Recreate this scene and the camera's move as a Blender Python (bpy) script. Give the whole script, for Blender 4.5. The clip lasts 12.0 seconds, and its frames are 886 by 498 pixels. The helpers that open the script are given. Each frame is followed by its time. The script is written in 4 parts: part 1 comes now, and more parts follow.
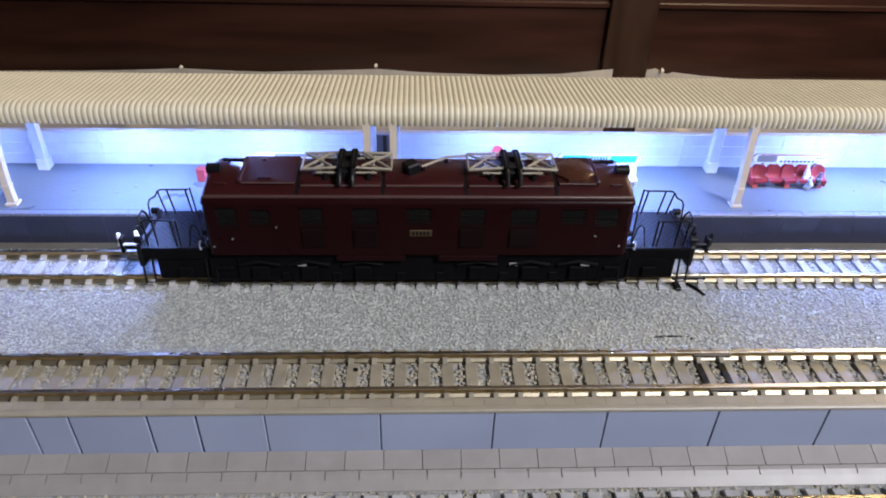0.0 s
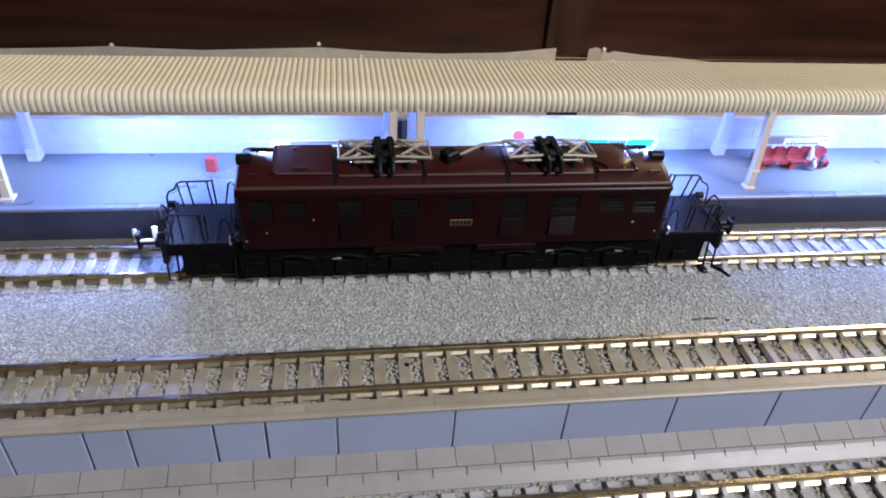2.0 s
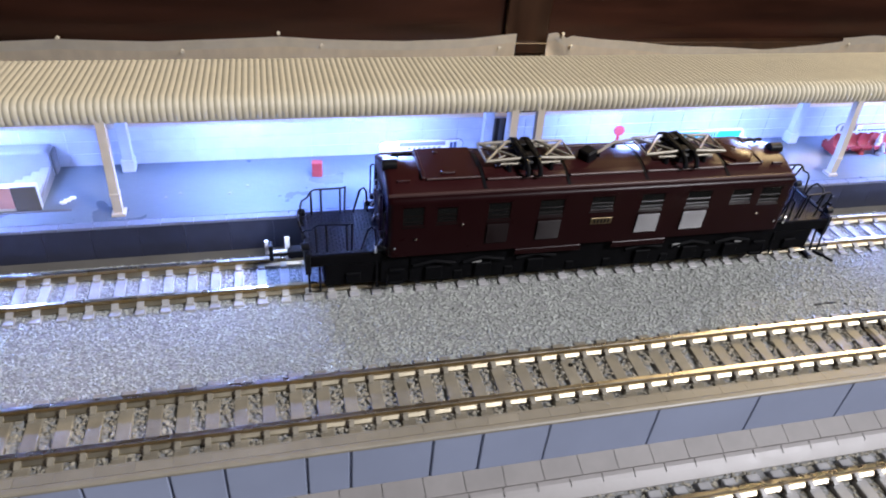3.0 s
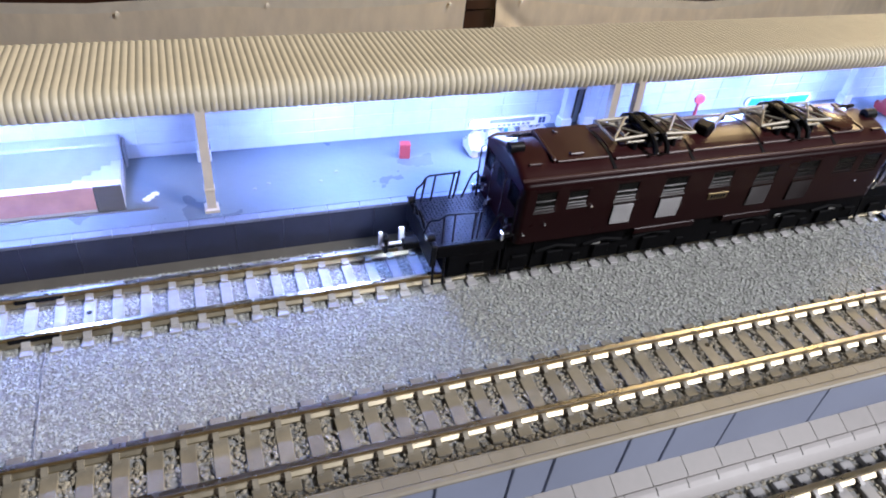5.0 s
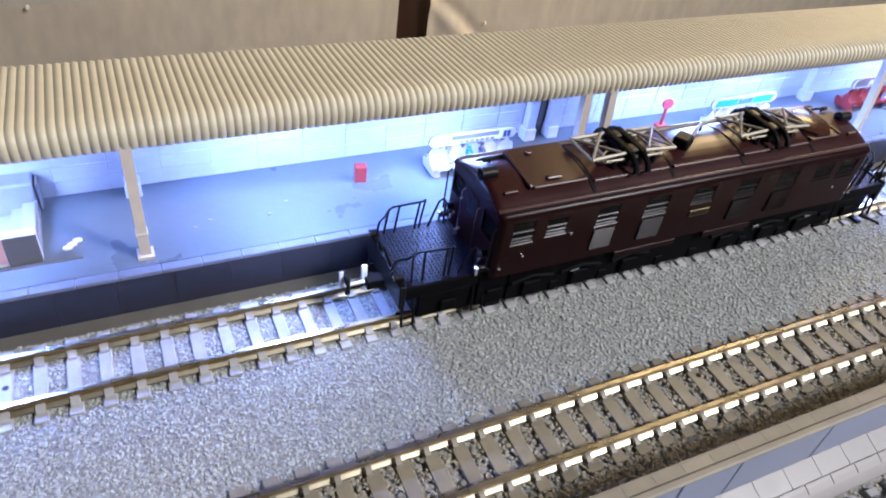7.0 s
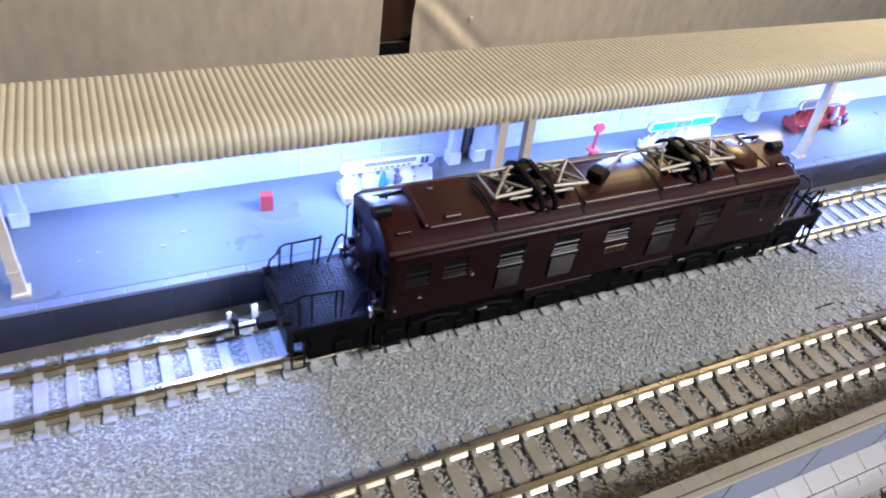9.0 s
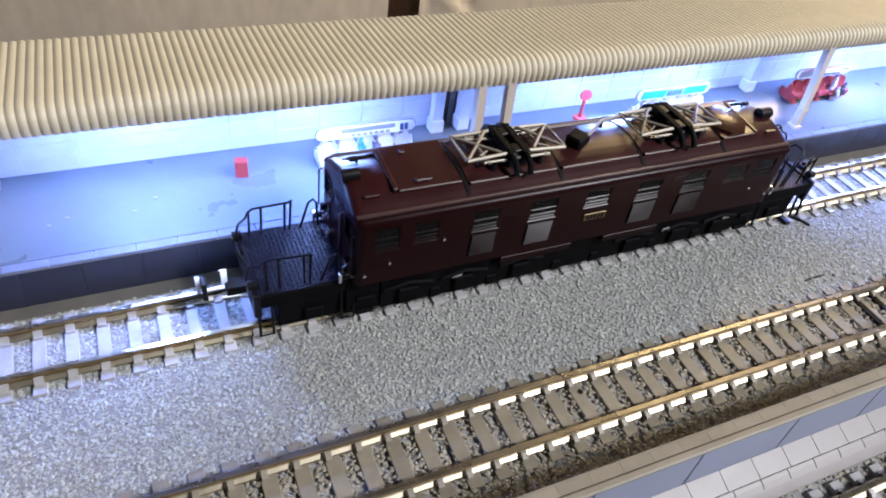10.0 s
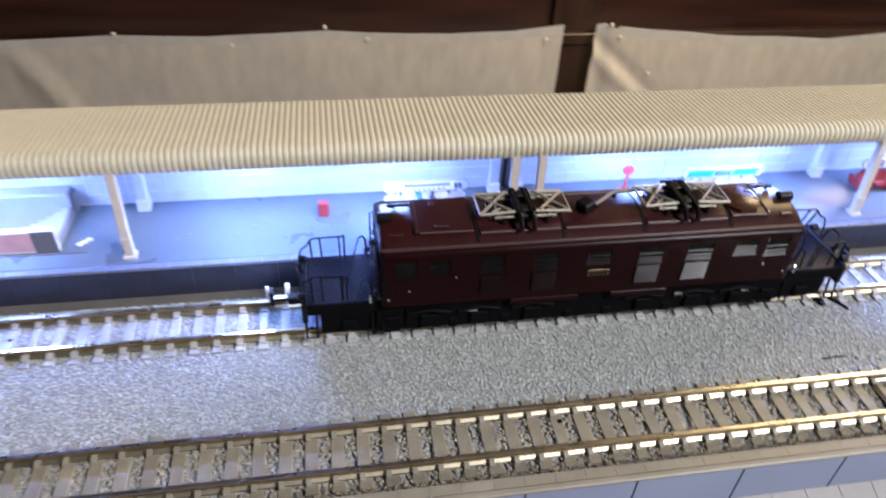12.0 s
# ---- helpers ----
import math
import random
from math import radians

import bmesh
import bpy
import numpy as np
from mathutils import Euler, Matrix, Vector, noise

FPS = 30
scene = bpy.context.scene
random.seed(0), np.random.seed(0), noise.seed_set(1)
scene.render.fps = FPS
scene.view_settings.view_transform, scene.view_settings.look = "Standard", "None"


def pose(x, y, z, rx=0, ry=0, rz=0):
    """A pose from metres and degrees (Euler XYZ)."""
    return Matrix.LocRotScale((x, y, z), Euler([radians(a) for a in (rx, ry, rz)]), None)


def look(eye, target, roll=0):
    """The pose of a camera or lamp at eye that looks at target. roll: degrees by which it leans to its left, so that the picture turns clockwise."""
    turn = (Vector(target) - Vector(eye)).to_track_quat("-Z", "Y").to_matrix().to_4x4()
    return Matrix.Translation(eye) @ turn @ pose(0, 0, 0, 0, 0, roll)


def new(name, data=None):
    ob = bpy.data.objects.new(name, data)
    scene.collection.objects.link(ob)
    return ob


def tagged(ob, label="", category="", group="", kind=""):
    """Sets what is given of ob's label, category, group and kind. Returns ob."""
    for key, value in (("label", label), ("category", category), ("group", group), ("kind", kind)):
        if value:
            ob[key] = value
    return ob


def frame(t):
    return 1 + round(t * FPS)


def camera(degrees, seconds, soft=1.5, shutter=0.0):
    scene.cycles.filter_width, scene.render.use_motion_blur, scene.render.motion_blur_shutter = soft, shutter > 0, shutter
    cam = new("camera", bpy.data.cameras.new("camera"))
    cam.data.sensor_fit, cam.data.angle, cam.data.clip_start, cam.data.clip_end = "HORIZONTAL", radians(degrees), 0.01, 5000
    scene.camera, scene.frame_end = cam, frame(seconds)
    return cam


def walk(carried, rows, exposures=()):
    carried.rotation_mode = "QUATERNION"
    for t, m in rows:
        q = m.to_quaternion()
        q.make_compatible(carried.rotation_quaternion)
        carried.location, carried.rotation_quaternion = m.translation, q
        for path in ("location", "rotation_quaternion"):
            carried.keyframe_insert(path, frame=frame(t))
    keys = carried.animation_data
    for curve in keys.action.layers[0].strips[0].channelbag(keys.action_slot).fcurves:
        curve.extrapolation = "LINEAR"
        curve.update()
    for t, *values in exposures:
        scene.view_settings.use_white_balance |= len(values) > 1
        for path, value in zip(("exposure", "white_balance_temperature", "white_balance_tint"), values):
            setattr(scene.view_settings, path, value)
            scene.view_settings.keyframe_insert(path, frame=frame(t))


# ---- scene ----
# A model railway at its true small size: lengths below are in millimetres and are
# turned into metres where a mesh or a lamp is made.
MM = 0.001
cam = camera(64.73, 12.0, soft=1.9, shutter=0.4)
# seconds, eye x y z in mm, turn about x y z in degrees
PATH = [
    (0.0, -1.38, -137.29, 98.64, 55.391, -1.346, -1.943),
    (0.5, -4.39, -138.74, 97.50, 56.489, -1.208, -1.728),
    (1.0, -12.46, -133.71, 96.26, 54.778, -1.330, -2.717),
    (1.5, -14.83, -131.03, 95.59, 54.632, -1.765, -3.084),
    (2.0, -24.50, -131.77, 97.91, 53.894, -3.442, -7.277),
    (2.5, -44.77, -128.35, 98.28, 53.730, -3.965, -10.771),
    (3.0, -67.20, -121.77, 97.29, 53.122, -4.553, -12.828),
    (3.2, -71.41, -119.04, 99.41, 52.334, -5.107, -13.835),
    (4.8, -100.76, -105.18, 93.39, 50.595, -6.285, -18.343),
    (5.0, -102.24, -102.78, 94.27, 50.251, -5.931, -18.881),
    (5.5, -105.96, -99.34, 89.48, 49.899, -7.229, -19.750),
    (6.0, -107.56, -96.44, 91.13, 49.606, -7.179, -20.314),
    (6.5, -104.80, -90.39, 91.30, 49.516, -7.843, -22.152),
    (7.0, -100.90, -85.88, 92.68, 49.592, -6.945, -24.242),
    (7.2, -103.44, -82.88, 92.06, 49.073, -8.485, -25.017),
    (8.8, -87.35, -82.32, 93.15, 48.478, -8.088, -24.203),
    (9.0, -81.49, -83.61, 97.47, 48.826, -7.709, -24.096),
    (9.5, -73.03, -84.14, 94.12, 47.544, -7.343, -23.446),
    (10.0, -74.92, -86.68, 94.36, 47.377, -7.208, -23.241),
    (10.5, -77.69, -86.69, 91.64, 47.434, -7.107, -22.950),
    (11.0, -77.54, -88.48, 92.87, 48.027, -6.825, -21.487),
    (11.5, -66.84, -99.21, 97.76, 48.127, -5.655, -18.083),
    (12.0, -54.86, -116.41, 110.21, 51.468, -2.650, -8.959),
]
walk(cam, [(t, pose(x * MM, y * MM, z * MM, a, b, c)) for t, x, y, z, a, b, c in PATH],
     [(0.0, -0.09), (2.5, -0.05), (5.0, 0.04), (9.5, 0.06), (10.5, -0.02), (11.5, -0.05), (12.0, 0.06)])

# ---- light ----
scene.view_settings.exposure = 0.0
world = bpy.data.worlds.new("room_air")
scene.world = world
world.use_nodes = True
world.node_tree.nodes["Background"].inputs["Color"].default_value = (0.9, 0.85, 0.8, 1)
world.node_tree.nodes["Background"].inputs["Strength"].default_value = 0.02


def area_lamp(name, eye, target, sx, sy, watts, colour):
    data = bpy.data.lights.new(name, "AREA")
    data.shape, data.size, data.size_y = "RECTANGLE", sx * MM, sy * MM
    data.energy, data.color = watts, colour
    ob = new(name, data)
    ob.matrix_world = look([a * MM for a in eye], [a * MM for a in target])
    return ob


ROOM_LAMP = (760, -720, 960)
BULB = (600, 430, 440)
area_lamp("ceiling_lamp_light", ROOM_LAMP, (100, 300, -100), 300, 300, 31.3, (0.935, 0.925, 1.0))
area_lamp("hanging_lamp_light", BULB, (0, 760, -200), 220, 220, 5.4, (1.0, 0.74, 0.40))
LED_PAIRS = (-240, -149, -57.8, 38.8, 130, 221)      # centres of the lamp pairs under the canopy
LED_HALF = 17.2
LED_POWER = (0.025, 0.024, 0.029, 0.029, 0.038, 0.037)
for lx, lp in zip(LED_PAIRS, LED_POWER):
    for side in (-1, 1):
        area_lamp("canopy_led_light", (lx + side * LED_HALF, 20.2, 26.8), (lx + side * LED_HALF, 15.5, 0), 11, 2.4, lp, (0.222, 0.338, 1.0))
area_lamp("train_lamp_light", (-63.5, 0, 11.5), (-110, 0, -4), 1.2, 1.2, 0.003, (0.6, 0.72, 1.0))


# ---- materials ----
def material(name, base, rough=0.5, metal=0.0, vary=0.12, scale=300.0, bump=0.15, bump_scale=900.0,
             island=0.0, random_obj=0.0, spec=0.5, stain=None, stain_scale=40.0, stain_amount=0.3, stretch=(1, 1, 1)):
    m = bpy.data.materials.new(name)
    m.use_nodes = True
    t = m.node_tree
    b = t.nodes["Principled BSDF"]
    N = t.nodes.new
    tc = N("ShaderNodeTexCoord")
    mp = N("ShaderNodeMapping")
    mp.inputs["Scale"].default_value = stretch
    geo = N("ShaderNodeNewGeometry")
    t.links.new(geo.outputs["Position"], mp.inputs["Vector"])
    n1 = N("ShaderNodeTexNoise")
    n1.inputs["Scale"].default_value = scale
    n1.inputs["Detail"].default_value = 5
    t.links.new(mp.outputs[0], n1.inputs["Vector"])
    ramp = N("ShaderNodeMapRange")
    ramp.inputs["From Min"].default_value, ramp.inputs["From Max"].default_value = 0.3, 0.7
    ramp.inputs["To Min"].default_value, ramp.inputs["To Max"].default_value = 1 - vary, 1 + vary
    t.links.new(n1.outputs["Fac"], ramp.inputs["Value"])
    value = ramp.outputs[0]
    for source, amount in ((geo.outputs["Random Per Island"], island), (None, random_obj)):
        if amount:
            if source is None:
                source = N("ShaderNodeObjectInfo").outputs["Random"]
            r2 = N("ShaderNodeMapRange")
            r2.inputs["To Min"].default_value, r2.inputs["To Max"].default_value = 1 - amount, 1 + amount
            t.links.new(source, r2.inputs["Value"])
            mu = N("ShaderNodeMath")
            mu.operation = "MULTIPLY"
            t.links.new(value, mu.inputs[0])
            t.links.new(r2.outputs[0], mu.inputs[1])
            value = mu.outputs[0]
    colour = N("ShaderNodeVectorMath")
    colour.operation = "SCALE"
    colour.inputs[0].default_value = base
    if stain:
        n3 = N("ShaderNodeTexNoise")
        n3.inputs["Scale"].default_value = stain_scale
        n3.inputs["Detail"].default_value = 4
        t.links.new(mp.outputs[0], n3.inputs["Vector"])
        r3 = N("ShaderNodeMapRange")
        r3.inputs["From Min"].default_value, r3.inputs["From Max"].default_value = 0.45, 0.7
        r3.inputs["To Max"].default_value = stain_amount
        t.links.new(n3.outputs["Fac"], r3.inputs["Value"])
        mix = N("ShaderNodeMix")
        mix.data_type = "RGBA"
        mix.inputs["A"].default_value, mix.inputs["B"].default_value = (*base, 1), (*stain, 1)
        t.links.new(r3.outputs[0], mix.inputs["Factor"])
        t.links.new(mix.outputs["Result"], colour.inputs[0])
    t.links.new(value, colour.inputs["Scale"])
    t.links.new(colour.outputs[0], b.inputs["Base Color"])
    b.inputs["Roughness"].default_value, b.inputs["Metallic"].default_value = rough, metal
    b.inputs["Specular IOR Level"].default_value = spec
    rr = N("ShaderNodeMapRange")
    rr.inputs["To Min"].default_value, rr.inputs["To Max"].default_value = max(0.02, rough - 0.08), min(1, rough + 0.08)
    t.links.new(n1.outputs["Fac"], rr.inputs["Value"])
    t.links.new(rr.outputs[0], b.inputs["Roughness"])
    if bump:
        n2 = N("ShaderNodeTexNoise")
        n2.inputs["Scale"].default_value = bump_scale
        n2.inputs["Detail"].default_value = 3
        t.links.new(mp.outputs[0], n2.inputs["Vector"])
        bp = N("ShaderNodeBump")
        bp.inputs["Strength"].default_value = bump
        bp.inputs["Distance"].default_value = 0.0003
        t.links.new(n2.outputs["Fac"], bp.inputs["Height"])
        t.links.new(bp.outputs[0], b.inputs["Normal"])
    return m


def glow(name, colour, strength):
    m = bpy.data.materials.new(name)
    m.use_nodes = True
    b = m.node_tree.nodes["Principled BSDF"]
    b.inputs["Base Color"].default_value = (*colour, 1)
    b.inputs["Emission Color"].default_value = (*colour, 1)
    b.inputs["Emission Strength"].default_value = strength
    return m


M_STONE = material("ballast_stone", (0.347, 0.361, 0.330), 0.8, vary=0.10, island=0.18, bump=0.05)
M_STONE_BROWN = material("ballast_stone_brown", (0.295, 0.272, 0.214), 0.85, vary=0.12, island=0.25, bump=0.08)
M_STRIP = material("trackside_strip", (0.11, 0.102, 0.088), 0.6, vary=0.12, scale=200, bump=0.1)
M_BED = material("ballast_bed", (0.24, 0.243, 0.235), 0.9, vary=0.35, scale=1500, bump=0.9, bump_scale=1800)
M_SLEEPER = material("sleeper", (0.212, 0.190, 0.142), 0.5, vary=0.15, random_obj=0.12, bump=0.2)
M_SLEEPER_PALE = material("sleeper_pale", (0.35, 0.345, 0.34), 0.5, vary=0.12, random_obj=0.1, bump=0.2)
M_CHAIR = material("rail_chair", (0.035, 0.027, 0.018), 0.5, vary=0.1)
M_RAIL = material("rail_head", (0.57, 0.525, 0.42), 0.28, metal=1.0, vary=0.08, scale=200, bump=0.02)
M_RAIL_WEB = material("rail_web", (0.34, 0.24, 0.11), 0.32, metal=0.85, vary=0.15, bump=0.05)
M_RAIL_FOOT = material("rail_foot", (0.44, 0.39, 0.28), 0.42, metal=1.0, vary=0.08, bump=0.03)
M_BLACK = material("black_plastic", (0.005, 0.005, 0.006), 0.4, vary=0.2, spec=0.14)
M_SOOT = material("underframe_black", (0.0025, 0.0025, 0.003), 0.65, vary=0.3, spec=0.06)
M_TREAD = material("tread_plate", (0.003, 0.003, 0.006), 0.42, vary=0.2, spec=0.16)
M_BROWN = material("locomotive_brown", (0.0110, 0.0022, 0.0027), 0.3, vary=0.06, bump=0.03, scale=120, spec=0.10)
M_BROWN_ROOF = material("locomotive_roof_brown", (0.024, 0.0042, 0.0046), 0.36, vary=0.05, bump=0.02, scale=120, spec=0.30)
# Paler than the body brown: the gutter's bright highlight is in the colour.
M_GUTTER_SHINE = material("gutter_brown_shine", (0.058, 0.031, 0.028), 0.4, vary=0.06, bump=0.03, spec=0.3)
M_SASH = material("sash_metal", (0.006, 0.004, 0.0038), 0.2, spec=0.05, vary=0.08, bump=0.02)
M_DOME = material("roof_cover_brown", (0.042, 0.016, 0.010), 0.27, vary=0.06, bump=0.03, spec=0.2)
M_PANTO = material("pantograph_metal", (0.25, 0.225, 0.17), 0.48, metal=0.2, vary=0.1, bump=0.05)
M_SILVER = material("bright_metal", (0.8, 0.8, 0.8), 0.25, metal=1.0, vary=0.05, bump=0.02)
M_PALEMETAL = material("pale_metal", (0.7, 0.7, 0.72), 0.4, metal=0.4, vary=0.06, bump=0.02)
M_LOUVRE = material("louvre_grey", (0.007, 0.0035, 0.0035), 0.2, spec=0.05, vary=0.08, bump=0.02)
M_PALEPLATE = material("pale_plate", (0.22, 0.22, 0.21), 0.5, vary=0.15, bump=0.05)
M_BRASS = material("number_plate_brass", (0.14, 0.105, 0.055), 0.4, metal=0.8, vary=0.1)
M_CREAM = material("canopy_cream", (0.505, 0.455, 0.33), 0.5, vary=0.05, bump=0.03, stain=(0.47, 0.42, 0.29), stain_scale=25, stain_amount=0.25)
M_POST = material("post_cream", (0.56, 0.49, 0.39), 0.45, vary=0.06, bump=0.03)
M_WHITE = material("wall_white", (0.66, 0.68, 0.72), 0.5, vary=0.05, bump=0.05, random_obj=0.02)
M_MORTAR = material("wall_joint", (0.48, 0.49, 0.52), 0.6, vary=0.08)
M_WALLJOINT = material("block_joint", (0.60, 0.62, 0.65), 0.6, vary=0.05)
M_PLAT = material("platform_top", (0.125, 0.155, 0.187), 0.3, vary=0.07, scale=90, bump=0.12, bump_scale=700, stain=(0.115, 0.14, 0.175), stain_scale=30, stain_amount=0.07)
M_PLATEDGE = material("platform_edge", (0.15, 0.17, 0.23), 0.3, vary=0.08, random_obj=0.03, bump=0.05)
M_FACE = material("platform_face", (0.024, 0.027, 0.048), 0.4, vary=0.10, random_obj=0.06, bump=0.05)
M_BLUEWALL = material("retaining_wall_panel", (0.255, 0.295, 0.41), 0.4, vary=0.06, bump=0.05, random_obj=0.03, scale=60)
M_GROOVE = material("groove_dark", (0.13, 0.15, 0.24), 0.6, vary=0.1)
M_TILE = material("kerb_tile", (0.216, 0.202, 0.190), 0.45, vary=0.06, random_obj=0.05, bump=0.05)
M_LEDGE = material("ledge_beige", (0.228, 0.207, 0.160), 0.45, vary=0.08, random_obj=0.07, bump=0.05)
M_KERBJOINT = material("kerb_joint", (0.19, 0.18, 0.16), 0.7, vary=0.1)
M_RED = material("red_plastic", (0.40, 0.055, 0.055), 0.4, vary=0.05, bump=0.02)
M_RED_PALE = material("pale_red_panel", (0.58, 0.34, 0.35), 0.5, vary=0.15, scale=200, bump=0.02)
M_TURQ = material("turquoise_board", (0.02, 0.42, 0.55), 0.4, vary=0.04, bump=0.0)
M_TURQPALE = material("pale_turquoise", (0.30, 0.58, 0.64), 0.4, vary=0.1, scale=600, bump=0.0)
M_BOARD = material("white_board", (0.8, 0.8, 0.8), 0.4, vary=0.03, bump=0.0)
M_INK = material("ink", (0.05, 0.08, 0.16), 0.5, vary=0.05, bump=0.0)
M_GREYP = material("grey_plastic", (0.22, 0.22, 0.225), 0.45, vary=0.06, bump=0.05)
M_DARKGREY = material("dark_grey_plastic", (0.13, 0.13, 0.13), 0.5, vary=0.06)
M_CABIN = material("shelter_pale", (0.60, 0.62, 0.66), 0.4, vary=0.05, bump=0.03)
# Darker copy of shelter_pale: the stair well's dimmer light is in the colour.
M_CABIN_DIM = material("shelter_pale_dimmed", (0.36, 0.375, 0.41), 0.45, vary=0.05, bump=0.03)
M_FIG = material("figurine_paint", (0.38, 0.39, 0.35), 0.5, vary=0.6, scale=500, bump=0.1)
M_FIGPALE = material("figurine_pale", (0.55, 0.57, 0.55), 0.5, vary=0.4, scale=500, bump=0.1)
M_FIGDARK = material("figurine_dark", (0.05, 0.05, 0.065), 0.5, vary=0.5, scale=500, bump=0.1)
M_FIGBLUE = material("figurine_blue", (0.02, 0.19, 0.42), 0.5, vary=0.3, scale=500, bump=0.1)
M_CLOTH = material("linen_cloth", (0.88, 0.79, 0.63), 0.9, vary=0.08, scale=60, bump=0.25, bump_scale=1400, stretch=(1, 1, 0.4))
M_HEM = material("linen_hem", (0.84, 0.79, 0.67), 0.9, vary=0.06, scale=60, bump=0.4, bump_scale=1400)
M_WOOD = material("dark_wood", (0.030, 0.0095, 0.005), 0.38, vary=0.45, scale=14, bump=0.2, bump_scale=60, stretch=(0.35, 1, 3.0), stain=(0.012, 0.0045, 0.003), stain_scale=5, stain_amount=0.7)
M_WOOD_LIGHT = material("brown_wood", (0.030, 0.0135, 0.0068), 0.4, vary=0.35, scale=14, bump=0.2, bump_scale=60, stretch=(3, 1, 0.35))
# Unseen walls and ceiling: the room's dimness is put into this colour.
M_ROOM_DIM = material("unseen_room_dim", (0.07, 0.068, 0.066), 0.8, vary=0.05, scale=3, bump=0.05, bump_scale=100)
M_PLASTER = material("brown_plaster", (0.11, 0.08, 0.055), 0.85, vary=0.05, scale=4, bump=0.1, bump_scale=150)
M_FLOOR = material("room_floor", (0.10, 0.065, 0.04), 0.5, vary=0.3, scale=8, bump=0.05)
M_BASE = material("baseboard_grey", (0.2, 0.19, 0.18), 0.7, vary=0.1)
M_LED = glow("led_glow", (0.26, 0.40, 1.0), 270.0)
M_LAMP = glow("lamp_glow", (1.0, 0.93, 0.82), 4.0)


def glass_material():
    m = bpy.data.materials.new("window_glass")
    m.use_nodes = True
    b = m.node_tree.nodes["Principled BSDF"]
    b.inputs["Base Color"].default_value = (0.13, 0.135, 0.13, 1)
    b.inputs["Roughness"].default_value = 0.15
    b.inputs["Transmission Weight"].default_value = 0.95
    b.inputs["Specular IOR Level"].default_value = 0.2
    b.inputs["IOR"].default_value = 1.12
    return m


M_GLASS = glass_material()


# ---- mesh helpers, all in mm ----
def box(bm, x0, x1, y0, y1, z0, z1, bev=0.0, mat=0):
    vs = [bm.verts.new((x, y, z)) for x in (x0, x1) for y in (y0, y1) for z in (z0, z1)]
    quads = ((0, 1, 3, 2), (4, 6, 7, 5), (0, 4, 5, 1), (2, 3, 7, 6), (0, 2, 6, 4), (1, 5, 7, 3))
    fs = [bm.faces.new([vs[i] for i in q]) for q in quads]
    for f in fs:
        f.material_index = mat
    if bev:
        es = list({e for f in fs for e in f.edges})
        bmesh.ops.bevel(bm, geom=es, offset=bev, segments=1, affect="EDGES")
    return fs


def tube(bm, pts, r, n=6, mat=0):
    pts = [Vector(p) for p in pts]
    rings = []
    for i, p in enumerate(pts):
        d = (pts[min(i + 1, len(pts) - 1)] - pts[max(i - 1, 0)]).normalized()
        a = d.orthogonal().normalized() if i == 0 else (last - d * last.dot(d)).normalized()
        last = a
        b = d.cross(a)
        rings.append([bm.verts.new(p + r * (math.cos(k * math.tau / n) * a + math.sin(k * math.tau / n) * b)) for k in range(n)])
    for q, w in zip(rings, rings[1:]):
        for k in range(n):
            bm.faces.new((q[k], q[(k + 1) % n], w[(k + 1) % n], w[k])).material_index = mat
    bm.faces.new(rings[0][::-1]).material_index = mat
    bm.faces.new(rings[-1]).material_index = mat


def cyl(bm, c, axis, r, h, n=16, mat=0, r2=None):
    c, ax = Vector(c), "xyz".index(axis)
    r2 = r if r2 is None else r2
    rings = []
    for s, rad in ((-0.5, r), (0.5, r2)):
        ring = []
        for k in range(n):
            a = k * math.tau / n
            v = [rad * math.cos(a), rad * math.sin(a)]
            v.insert(ax, s * h)
            ring.append(bm.verts.new(c + Vector(v)))
        rings.append(ring)
    for k in range(n):
        bm.faces.new((rings[0][k], rings[0][(k + 1) % n], rings[1][(k + 1) % n], rings[1][k])).material_index = mat
    bm.faces.new(rings[0][::-1]).material_index = mat
    bm.faces.new(rings[1]).material_index = mat


def prism(bm, profile, x0, x1, mat=0):
    """A closed (y, z) profile drawn out along x."""
    a = [bm.verts.new((x0, y, z)) for y, z in profile]
    b = [bm.verts.new((x1, y, z)) for y, z in profile]
    n = len(profile)
    for k in range(n):
        bm.faces.new((a[k], a[(k + 1) % n], b[(k + 1) % n], b[k])).material_index = mat
    bm.faces.new(a[::-1]).material_index = mat
    bm.faces.new(b).material_index = mat


def mesh_of(name, bm, mats, smooth=True):
    bmesh.ops.recalc_face_normals(bm, faces=bm.faces)
    me = bpy.data.meshes.new(name)
    bmesh.ops.scale(bm, vec=(MM, MM, MM), verts=bm.verts)
    bm.to_mesh(me)
    bm.free()
    for m in mats if isinstance(mats, (list, tuple)) else [mats]:
        me.materials.append(m)
    if smooth:
        me.polygons.foreach_set("use_smooth", [True] * len(me.polygons))
        me.set_sharp_from_angle(angle=radians(32))
    return me


def part(name, bm, mats, parent=None, label="", smooth=True, at=None):
    ob = new(name, mesh_of(name, bm, mats, smooth))
    ob.parent = parent
    if at:
        ob.location = [a * MM for a in at]
    if label:
        ob["label"] = label
    return ob


def piece(name, me, parent, at):
    ob = new(name, me)
    ob.parent = parent
    ob.location = [a * MM for a in at]
    return ob


def thing(name, label, category, at=(0, 0, 0), group="", turn=0):
    ob = new(name)
    ob.empty_display_size = 0.003
    ob.location = [a * MM for a in at]
    ob.rotation_euler = (0, 0, radians(turn))
    return tagged(ob, label, category, group)


def B():
    return bmesh.new()


X0, X1 = -280, 420      # the stretch of the layout that is built
rng = random.Random(7)

